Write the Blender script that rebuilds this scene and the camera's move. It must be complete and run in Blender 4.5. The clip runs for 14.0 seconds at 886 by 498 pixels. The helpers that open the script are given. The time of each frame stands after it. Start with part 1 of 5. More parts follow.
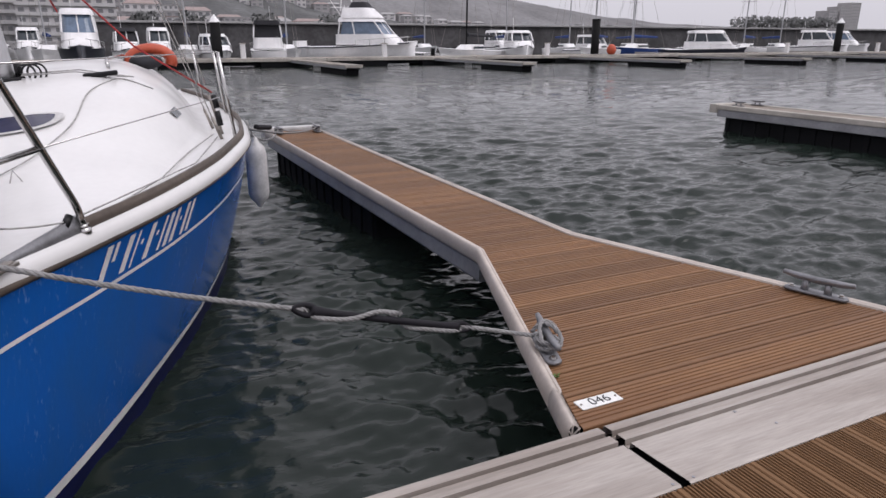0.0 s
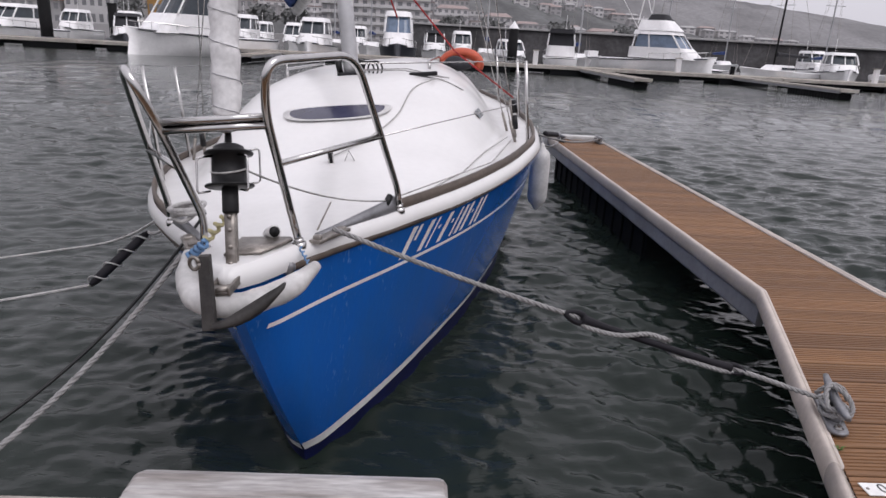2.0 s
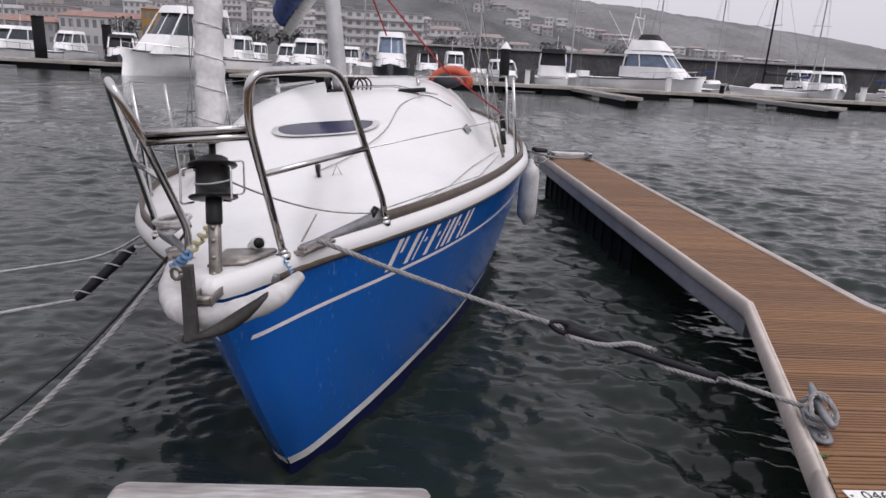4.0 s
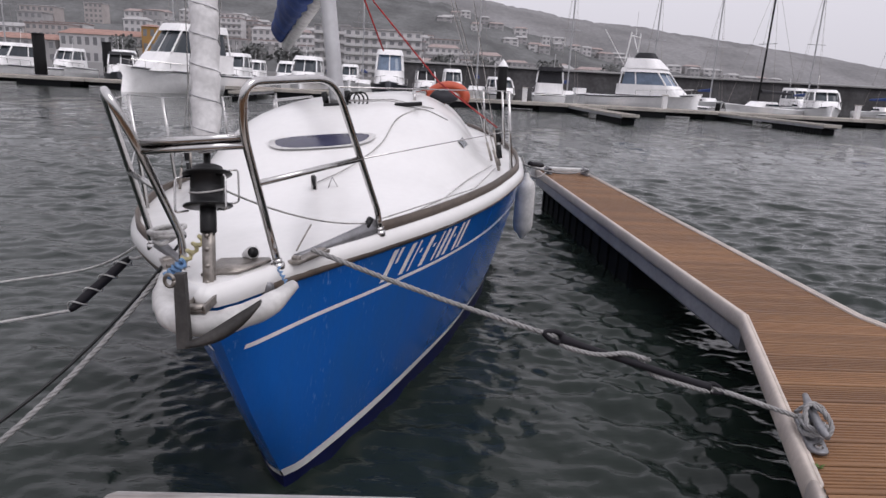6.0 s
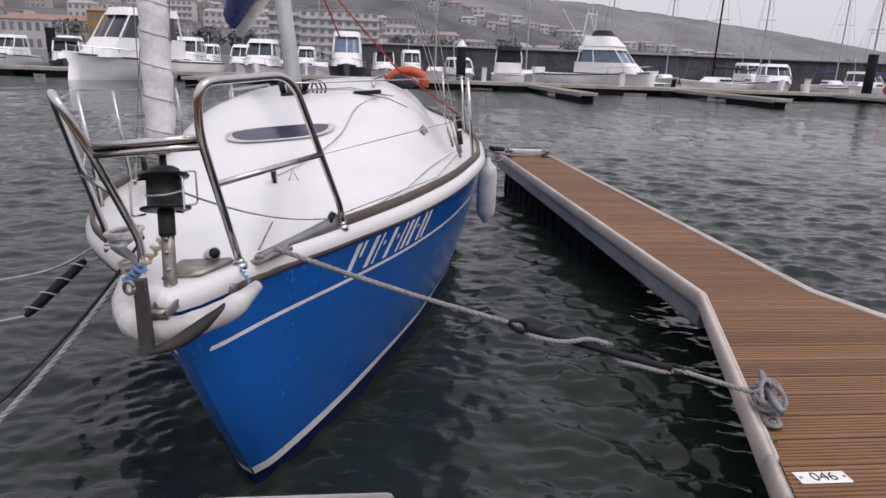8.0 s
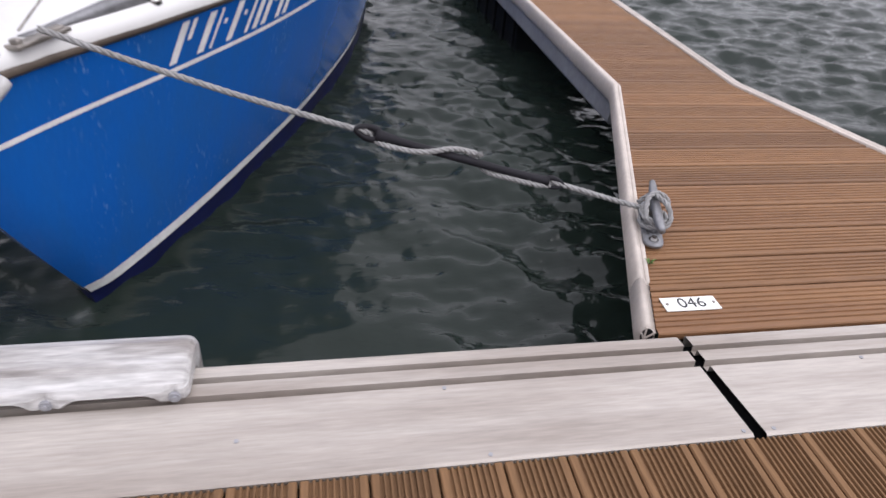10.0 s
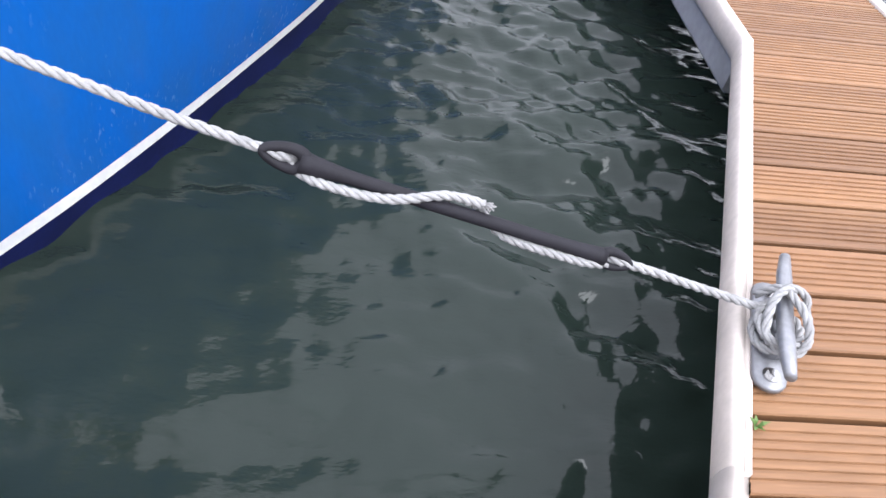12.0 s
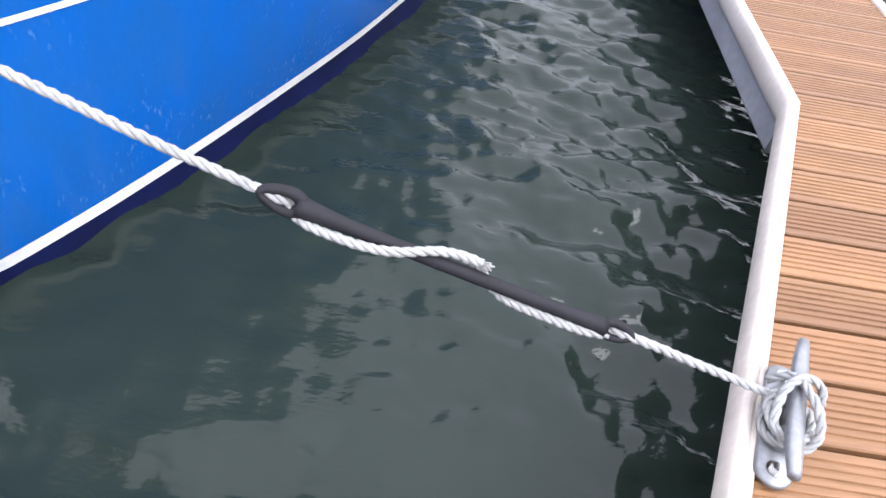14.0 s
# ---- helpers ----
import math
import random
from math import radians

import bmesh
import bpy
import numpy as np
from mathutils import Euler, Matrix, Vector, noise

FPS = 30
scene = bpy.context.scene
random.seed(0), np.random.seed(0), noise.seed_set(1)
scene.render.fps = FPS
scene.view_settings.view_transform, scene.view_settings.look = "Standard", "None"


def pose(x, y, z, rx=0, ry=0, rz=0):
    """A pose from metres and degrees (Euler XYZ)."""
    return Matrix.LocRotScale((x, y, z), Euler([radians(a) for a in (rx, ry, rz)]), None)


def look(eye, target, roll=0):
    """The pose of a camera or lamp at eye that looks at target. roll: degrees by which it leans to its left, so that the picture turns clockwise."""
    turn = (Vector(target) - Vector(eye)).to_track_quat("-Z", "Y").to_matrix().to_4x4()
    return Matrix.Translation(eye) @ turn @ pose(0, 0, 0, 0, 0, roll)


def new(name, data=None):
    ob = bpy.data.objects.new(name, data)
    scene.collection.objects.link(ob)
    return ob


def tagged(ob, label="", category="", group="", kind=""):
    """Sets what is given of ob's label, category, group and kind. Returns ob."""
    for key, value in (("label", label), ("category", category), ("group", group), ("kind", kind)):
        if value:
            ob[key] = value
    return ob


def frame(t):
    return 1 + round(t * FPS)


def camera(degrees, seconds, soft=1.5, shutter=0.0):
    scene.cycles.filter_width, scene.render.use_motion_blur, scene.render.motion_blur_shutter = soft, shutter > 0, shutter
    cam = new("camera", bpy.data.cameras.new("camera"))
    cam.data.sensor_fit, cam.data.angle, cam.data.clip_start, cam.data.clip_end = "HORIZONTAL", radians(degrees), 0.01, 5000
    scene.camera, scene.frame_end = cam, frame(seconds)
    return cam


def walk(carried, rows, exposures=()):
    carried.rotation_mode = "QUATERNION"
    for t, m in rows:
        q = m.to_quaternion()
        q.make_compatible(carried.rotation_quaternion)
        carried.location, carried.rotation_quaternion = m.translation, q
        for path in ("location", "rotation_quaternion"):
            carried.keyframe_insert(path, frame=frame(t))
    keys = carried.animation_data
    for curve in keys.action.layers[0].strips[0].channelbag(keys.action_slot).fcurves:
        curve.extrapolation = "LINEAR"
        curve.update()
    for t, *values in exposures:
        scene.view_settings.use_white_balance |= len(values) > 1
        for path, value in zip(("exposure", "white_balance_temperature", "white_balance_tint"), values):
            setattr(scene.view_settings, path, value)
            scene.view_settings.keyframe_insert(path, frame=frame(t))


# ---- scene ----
cam = camera(68.2, 14.0, shutter=0.4)
PATH = [
    (0, (-1.217, -1.495, 1.726), (-0.4, 0.227, 1.12), 0.0),
    (0.5, (-1.223, -1.503, 1.725), (-0.447, 0.222, 1.074), -1.2),
    (1, (-1.251, -1.486, 1.702), (-0.585, 0.249, 0.961), 1.2),
    (1.5, (-1.345, -1.532, 1.741), (-1.157, 0.351, 1.092), 3.9),
    (2, (-1.33, -1.541, 1.749), (-1.251, 0.365, 1.147), 3.2),
    (2.5, (-1.32, -1.545, 1.735), (-1.265, 0.368, 1.154), 2.6),
    (3, (-1.301, -1.527, 1.735), (-1.222, 0.387, 1.159), 2.6),
    (5.3, (-1.288, -1.608, 1.712), (-1.19, 0.324, 1.202), 3.1),
    (5.5, (-1.275, -1.572, 1.718), (-1.186, 0.357, 1.2), 3.4),
    (6, (-1.28, -1.572, 1.704), (-1.181, 0.363, 1.207), 3.1),
    (6.5, (-1.316, -1.584, 1.751), (-1.197, 0.338, 1.213), 3.2),
    (7, (-1.323, -1.584, 1.737), (-1.199, 0.334, 1.181), 3.0),
    (7.5, (-1.316, -1.564, 1.733), (-1.149, 0.353, 1.19), 3.0),
    (8, (-1.279, -1.571, 1.748), (-1.071, 0.341, 1.202), 2.1),
    (8.5, (-1.293, -1.582, 1.762), (-1.027, 0.318, 1.199), 1.9),
    (9, (-1.263, -1.567, 1.746), (-0.903, 0.281, 1.072), 1.5),
    (9.2, (-1.188, -1.534, 1.738), (-0.809, 0.267, 0.954), 3.0),
    (11.3, (-0.643, -0.519, 1.628), (-0.42, 0.934, 0.272), 4.2),
    (11.5, (-0.621, -0.434, 1.619), (-0.468, 1.021, 0.255), 4.9),
    (12, (-0.574, -0.268, 1.544), (-0.413, 1.115, 0.108), 8.9),
    (12.5, (-0.559, -0.213, 1.545), (-0.435, 1.135, 0.073), 10.7),
    (13, (-0.54, -0.209, 1.555), (-0.466, 1.158, 0.097), 10.6),
    (13.5, (-0.51, -0.21, 1.562), (-0.476, 1.185, 0.13), 9.9),
    (14, (-0.498, -0.201, 1.576), (-0.473, 1.221, 0.17), 10.1),
]
EXPOSURES = [(0, -0.06, 6350, 15), (9.2, -0.06, 6350, 15), (10.2, 0.66, 6200, 13), (11.2, 1.38, 6000, 11), (12.5, 1.74, 5950, 11), (14, 1.82, 5950, 11)]
walk(cam, [(t, look(eye, target, roll)) for t, eye, target, roll in PATH], EXPOSURES)

# ---- world and light: bright overcast, soft sun high behind the viewer's right ----
world = bpy.data.worlds.new("overcast")
scene.world = world
world.use_nodes = True
wn, wl = world.node_tree.nodes, world.node_tree.links
wn.clear()
sky = wn.new("ShaderNodeTexSky")
sky.sky_type, sky.sun_disc = "NISHITA", False
sky.sun_elevation, sky.sun_rotation = radians(57), radians(130)
sky.dust_density, sky.air_density = 4.0, 1.0
grey = wn.new("ShaderNodeHueSaturation")
grey.inputs["Saturation"].default_value = 0.12
cloud = wn.new("ShaderNodeMixRGB")
cloud.inputs[0].default_value = 0.8
cloud.inputs[2].default_value = (8.35, 8.2, 8.65, 1)
# overcast sky: the zenith about twice as bright as the horizon
dome, axes, lift = wn.new("ShaderNodeTexCoord"), wn.new("ShaderNodeSeparateXYZ"), wn.new("ShaderNodeMapRange")
lift.inputs["To Min"].default_value, lift.inputs["To Max"].default_value = 0.85, 1.44
shade = wn.new("ShaderNodeVectorMath")
shade.operation = "SCALE"
wl.new(dome.outputs["Generated"], axes.inputs[0])
wl.new(axes.outputs["Z"], lift.inputs["Value"])
wl.new(cloud.outputs[0], shade.inputs[0])
wl.new(lift.outputs[0], shade.inputs["Scale"])
wbg = wn.new("ShaderNodeBackground")
wbg.inputs["Strength"].default_value = 0.112
wout = wn.new("ShaderNodeOutputWorld")
wl.new(sky.outputs[0], grey.inputs["Color"])
wl.new(grey.outputs[0], cloud.inputs[1])
wl.new(shade.outputs[0], wbg.inputs["Color"])
wl.new(wbg.outputs[0], wout.inputs[0])
sun = new("sun", bpy.data.lights.new("sun", "SUN"))
sun.data.energy, sun.data.angle, sun.data.color = 0.9, radians(35), (1.0, 0.97, 0.93)
sun.matrix_world = look((0, 0, 40), (-20, 17, 0))


# ---- materials ----
def mat(name, col, rough=0.5, metal=0.0, vary=0.12, scale=6.0, fine=60.0, bump=0.15, col2=None, stretch=(1, 1, 1), dist=0.004, spec=0.5, coat=0.0, rand=0.0):
    m = bpy.data.materials.new(name)
    m.use_nodes = True
    n, l = m.node_tree.nodes, m.node_tree.links
    b = n["Principled BSDF"]
    b.inputs["Roughness"].default_value, b.inputs["Metallic"].default_value = rough, metal
    b.inputs["Specular IOR Level"].default_value, b.inputs["Coat Weight"].default_value = spec, coat
    tc, mp = n.new("ShaderNodeTexCoord"), n.new("ShaderNodeMapping")
    mp.inputs["Scale"].default_value = stretch
    l.new(tc.outputs["Object"], mp.inputs[0])
    big, small = n.new("ShaderNodeTexNoise"), n.new("ShaderNodeTexNoise")
    big.inputs["Scale"].default_value, big.inputs["Detail"].default_value = scale, 5
    small.inputs["Scale"].default_value, small.inputs["Detail"].default_value = fine, 3
    l.new(mp.outputs[0], big.inputs["Vector"])
    l.new(mp.outputs[0], small.inputs["Vector"])
    mix, ramp = n.new("ShaderNodeMixRGB"), n.new("ShaderNodeMapRange")
    c2 = col2 or tuple(c * (1 - vary * 2.2) for c in col)
    mix.inputs[1].default_value, mix.inputs[2].default_value = (*c2, 1), (*col, 1)
    ramp.inputs["From Min"].default_value, ramp.inputs["From Max"].default_value = 0.35, 0.62
    l.new(big.outputs[0], ramp.inputs[0])
    l.new(ramp.outputs[0], mix.inputs[0])
    var = n.new("ShaderNodeMixRGB")
    var.blend_type = "MULTIPLY"
    var.inputs[0].default_value = min(1.0, vary * 3)
    l.new(mix.outputs[0], var.inputs[1])
    l.new(small.outputs[0], var.inputs[2])
    gain = n.new("ShaderNodeMixRGB")
    gain.blend_type = "MULTIPLY"
    gain.inputs[0].default_value = 1
    k = 1 + 0.5 * min(1.0, vary * 3)
    gain.inputs[2].default_value = (k, k, k, 1)
    l.new(var.outputs[0], gain.inputs[1])
    last = gain
    if rand:
        oi, mr, hv = n.new("ShaderNodeObjectInfo"), n.new("ShaderNodeMapRange"), n.new("ShaderNodeHueSaturation")
        mr.inputs["To Min"].default_value, mr.inputs["To Max"].default_value = 1 - rand, 1 + rand
        l.new(oi.outputs["Random"], mr.inputs[0])
        l.new(mr.outputs[0], hv.inputs["Value"])
        l.new(gain.outputs[0], hv.inputs["Color"])
        last = hv
    l.new(last.outputs[0], b.inputs["Base Color"])
    if bump:
        bp = n.new("ShaderNodeBump")
        bp.inputs["Strength"].default_value, bp.inputs["Distance"].default_value = bump, dist
        l.new(small.outputs[0], bp.inputs["Height"])
        l.new(bp.outputs[0], b.inputs["Normal"])
    rr = n.new("ShaderNodeMapRange")
    rr.inputs["To Min"].default_value, rr.inputs["To Max"].default_value = max(0.02, rough - 0.08), min(1, rough + 0.1)
    l.new(big.outputs[0], rr.inputs[0])
    l.new(rr.outputs[0], b.inputs["Roughness"])
    return m


DECK = mat("composite_decking", (0.200, 0.102, 0.046), 0.55, vary=0.16, scale=3, fine=45, bump=0.3, stretch=(0.25, 3, 1), rand=0.17, col2=(0.162, 0.079, 0.036), spec=0.36)
DECK2 = mat("weathered_decking", (0.175, 0.095, 0.045), 0.7, vary=0.2, scale=3, fine=45, bump=0.3, stretch=(3, 0.25, 1), rand=0.12, spec=0.25)
ALU = mat("dull_aluminium", (0.43, 0.39, 0.355), 0.5, 0.15, vary=0.14, scale=2.5, fine=35, bump=0.15, stretch=(0.35, 4, 1), col2=(0.29, 0.25, 0.22))
RAIL = mat("rail_aluminium", (0.54, 0.475, 0.425), 0.42, 0.0, vary=0.1, scale=3, fine=40, bump=0.1)
BEAM = mat("side_beam_aluminium", (0.34, 0.34, 0.36), 0.45, 0.3, vary=0.12, scale=3, fine=30, bump=0.1)
FLOATM = mat("black_float_plastic", (0.007, 0.0075, 0.009), 0.8, vary=0.2, scale=3, spec=0.15)
GALV = mat("galvanised_steel", (0.25, 0.25, 0.262), 0.46, 0.6, vary=0.12, scale=18, fine=90, bump=0.15)
STEEL = mat("polished_stainless", (0.52, 0.51, 0.50), 0.16, 1.0, vary=0.06, scale=8, fine=40, bump=0.03)
DULLSTEEL = mat("tarnished_stainless", (0.36, 0.33, 0.30), 0.4, 0.8, vary=0.2, scale=14, fine=60, bump=0.15)
BLUE = mat("blue_gelcoat", (0.007, 0.108, 0.44), 0.16, vary=0.05, scale=1.6, fine=14, bump=0.02, coat=0.12, spec=0.38, stretch=(6, 6, 0.5), col2=(0.012, 0.106, 0.38))
NAVY = mat("navy_antifouling", (0.004, 0.007, 0.045), 0.5, vary=0.15, scale=6, spec=0.2)
WHITE = mat("white_gelcoat", (0.71, 0.70, 0.69), 0.22, vary=0.025, scale=1.5, fine=25, bump=0.03)
STRIPE = mat("white_stripe_vinyl", (0.84, 0.83, 0.82), 0.35, vary=0.05, scale=10, fine=40, bump=0.03)
STRAKE = mat("weathered_teak", (0.115, 0.088, 0.07), 0.6, vary=0.2, scale=6, fine=50, bump=0.3, stretch=(1, 0.3, 1))
ROPEW = mat("white_rope", (0.29, 0.285, 0.282), 0.85, vary=0.12, scale=30, fine=220, bump=0.5, dist=0.002)
ROPEG = mat("grey_rope", (0.47, 0.46, 0.45), 0.85, vary=0.16, scale=30, fine=220, bump=0.5, dist=0.002)
RUBBER = mat("black_rubber", (0.013, 0.012, 0.016), 0.7, vary=0.15, scale=12, fine=80, bump=0.2, spec=0.25)
LEAF = mat("green_weed", (0.10, 0.19, 0.03), 0.6, vary=0.2, scale=40)
BLACK = mat("black_plastic", (0.009, 0.009, 0.010), 0.42, vary=0.12, scale=12, fine=60, bump=0.1, spec=0.3)
SMOKE = mat("smoked_acrylic", (0.05, 0.05, 0.085), 0.12, vary=0.1, scale=6, fine=20, bump=0.0)
SAILW = mat("sailcloth", (0.68, 0.67, 0.67), 0.75, vary=0.13, scale=9, fine=60, bump=0.3)
SAILB = mat("blue_canvas", (0.015, 0.05, 0.21), 0.8, vary=0.2, scale=6, fine=60, bump=0.3)
FENDER = mat("grey_white_vinyl", (0.60, 0.59, 0.58), 0.4, vary=0.14, scale=7, fine=40, bump=0.1)
DOCKF = mat("scuffed_white_plastic", (0.53, 0.515, 0.505), 0.5, vary=0.24, scale=7, fine=38, bump=0.3, col2=(0.27, 0.245, 0.23), stretch=(0.35, 2.2, 2.2))
RED = mat("red_rope", (0.40, 0.03, 0.03), 0.8, vary=0.15, scale=20)
ORANGE = mat("orange_vinyl", (0.52, 0.085, 0.035), 0.5, vary=0.12, scale=8)
CORDB = mat("pale_blue_cord", (0.16, 0.30, 0.52), 0.8, vary=0.15, scale=20)
YELLOW = mat("yellow_rope", (0.66, 0.60, 0.34), 0.8, vary=0.15, scale=20)
PLATE = mat("white_enamel_plate", (0.78, 0.78, 0.76), 0.35, vary=0.06, scale=12, fine=50, bump=0.05)
INK = mat("black_paint", (0.02, 0.02, 0.022), 0.5, vary=0.1)
BOATW = mat("far_white_hull", (0.82, 0.81, 0.81), 0.35, vary=0.06, scale=0.8, fine=6, bump=0.0)
BOATG = mat("far_grey_hull", (0.40, 0.40, 0.41), 0.4, vary=0.08, scale=0.8, fine=6, bump=0.0)
BOATN = mat("far_dark_hull", (0.025, 0.027, 0.04), 0.35, vary=0.1, scale=0.8, fine=6, bump=0.0)
BOATB = mat("far_blue_hull", (0.03, 0.07, 0.25), 0.4, vary=0.1, scale=0.8, fine=6, bump=0.0)
# blue base colour paints the sky's reflection on the glass
SKYGLASS = mat("painted_sky_reflection", (0.13, 0.18, 0.26), 0.06, vary=0.1, scale=2, fine=8, bump=0.0)
GLASS = mat("dark_window", (0.03, 0.04, 0.05), 0.1, vary=0.1, scale=2, fine=8, bump=0.0)
CANVAS = mat("dark_canvas", (0.02, 0.02, 0.025), 0.8, vary=0.15, scale=2, fine=15, bump=0.1)
PILEM = mat("black_steel_pile", (0.010, 0.010, 0.011), 0.7, spec=0.15, vary=0.2, scale=2, fine=12, bump=0.1)
FARDECK = mat("far_decking", (0.26, 0.215, 0.175), 0.65, vary=0.15, scale=1.2, fine=10, bump=0.05, rand=0.08)
FAREDGE = mat("far_pontoon_edge", (0.47, 0.435, 0.39), 0.6, vary=0.15, scale=1.0, fine=9, bump=0.0)
SEAWALL = mat("dark_stone_seawall", (0.075, 0.072, 0.075), 0.9, vary=0.25, scale=0.35, fine=2.5, bump=0.3, dist=0.1)
# grey distance haze is put straight into these hill and foliage colours
HILL = mat("haze_painted_wooded_hill", (0.240, 0.237, 0.241), 0.95, vary=0.13, scale=0.010, fine=0.16, bump=0.0, spec=0.0)
HILL2 = mat("haze_painted_near_hill", (0.165, 0.167, 0.168), 0.95, vary=0.15, scale=0.03, fine=0.25, bump=0.0, spec=0.0)
TREEM = mat("haze_painted_foliage", (0.20, 0.203, 0.20), 0.9, vary=0.2, scale=0.3, fine=2, bump=0.0, spec=0.0)
# pale walls, clay roofs and window panes carry haze in their colour
HOUSEW = mat("pale_render", (0.58, 0.565, 0.565), 0.8, vary=0.06, scale=0.15, fine=2, bump=0.0)
HOUSEG = mat("grey_render", (0.38, 0.37, 0.37), 0.8, vary=0.08, scale=0.15, fine=2, bump=0.0)
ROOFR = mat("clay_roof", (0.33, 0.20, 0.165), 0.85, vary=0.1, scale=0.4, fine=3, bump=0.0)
WINDOWG = mat("haze_paled_window", (0.22, 0.22, 0.23), 0.3, vary=0.1, scale=0.5, bump=0.0)
# paler copy of the clay roof, with more distance haze mixed in
ROOFH = mat("haze_painted_clay_roof", (0.33, 0.265, 0.25), 0.85, vary=0.1, scale=0.4, fine=3, bump=0.0)
MASTM = mat("anodised_mast", (0.56, 0.56, 0.57), 0.38, 0.55, vary=0.06, scale=4, fine=30, bump=0.03)
PLASTER = mat("grey_pink_render", (0.44, 0.40, 0.385), 0.8, vary=0.08, scale=0.15, fine=2, bump=0.0)
OCHRE = mat("ochre_render", (0.42, 0.24, 0.08), 0.8, vary=0.06, scale=0.15, fine=2, bump=0.0)


def water_material():
    m = bpy.data.materials.new("harbour_water")
    m.use_nodes = True
    n, l = m.node_tree.nodes, m.node_tree.links
    b = n["Principled BSDF"]
    b.inputs["Roughness"].default_value, b.inputs["IOR"].default_value = 0.03, 1.33
    b.inputs["Specular IOR Level"].default_value = 0.37
    tc, nz = n.new("ShaderNodeTexCoord"), n.new("ShaderNodeTexNoise")
    nz.inputs["Scale"].default_value, nz.inputs["Detail"].default_value = 0.5, 4
    l.new(tc.outputs["Object"], nz.inputs["Vector"])
    mix = n.new("ShaderNodeMixRGB")
    mix.inputs[1].default_value, mix.inputs[2].default_value = (0.0094, 0.0148, 0.0120, 1), (0.0165, 0.0238, 0.0195, 1)
    l.new(nz.outputs[0], mix.inputs[0])
    l.new(mix.outputs[0], b.inputs["Base Color"])
    mp = n.new("ShaderNodeMapping")
    mp.inputs["Scale"].default_value, mp.inputs["Rotation"].default_value = (1, 2.2, 1), (0, 0, radians(14))
    l.new(tc.outputs["Object"], mp.inputs[0])
    r1, r2 = n.new("ShaderNodeTexNoise"), n.new("ShaderNodeTexNoise")
    r1.inputs["Scale"].default_value, r1.inputs["Detail"].default_value = 7.0, 3
    r2.inputs["Scale"].default_value, r2.inputs["Detail"].default_value = 1.2, 2
    l.new(mp.outputs[0], r1.inputs["Vector"])
    l.new(mp.outputs[0], r2.inputs["Vector"])
    b1, b2 = n.new("ShaderNodeBump"), n.new("ShaderNodeBump")
    b1.inputs["Strength"].default_value, b1.inputs["Distance"].default_value = 0.40, 0.024
    b2.inputs["Strength"].default_value, b2.inputs["Distance"].default_value = 0.6, 0.12
    l.new(r1.outputs[0], b1.inputs["Height"])
    l.new(r2.outputs[0], b2.inputs["Height"])
    l.new(b2.outputs[0], b1.inputs["Normal"])
    # sheltered water between boat and pontoon is smoother than the open basin
    sep, ax, ay, top, open_water = n.new("ShaderNodeSeparateXYZ"), n.new("ShaderNodeMath"), n.new("ShaderNodeMath"), n.new("ShaderNodeMath"), n.new("ShaderNodeMapRange")
    ax.operation, ay.operation, top.operation = "SUBTRACT", "SUBTRACT", "MAXIMUM"
    ax.inputs[1].default_value, ay.inputs[1].default_value = 0.9, 6.5
    l.new(tc.outputs["Object"], sep.inputs[0])
    l.new(sep.outputs["X"], ax.inputs[0])
    l.new(sep.outputs["Y"], ay.inputs[0])
    l.new(ax.outputs[0], top.inputs[0])
    l.new(ay.outputs[0], top.inputs[1])
    l.new(top.outputs[0], open_water.inputs["Value"])
    open_water.inputs["From Min"].default_value, open_water.inputs["From Max"].default_value = -0.4, 2.5
    for bump_node, still, rough_sea in ((b1, 0.14, 0.50), (b2, 0.22, 0.50)):
        strength = n.new("ShaderNodeMapRange")
        strength.inputs["To Min"].default_value, strength.inputs["To Max"].default_value = still, rough_sea
        l.new(open_water.outputs[0], strength.inputs["Value"])
        l.new(strength.outputs[0], bump_node.inputs["Strength"])
    r3, b3 = n.new("ShaderNodeTexNoise"), n.new("ShaderNodeBump")
    r3.inputs["Scale"].default_value, r3.inputs["Detail"].default_value = 24.0, 2
    b3.inputs["Strength"].default_value, b3.inputs["Distance"].default_value = 0.3, 0.006
    l.new(mp.outputs[0], r3.inputs["Vector"])
    l.new(r3.outputs[0], b3.inputs["Height"])
    l.new(b1.outputs[0], b3.inputs["Normal"])
    l.new(b3.outputs[0], b.inputs["Normal"])
    return m


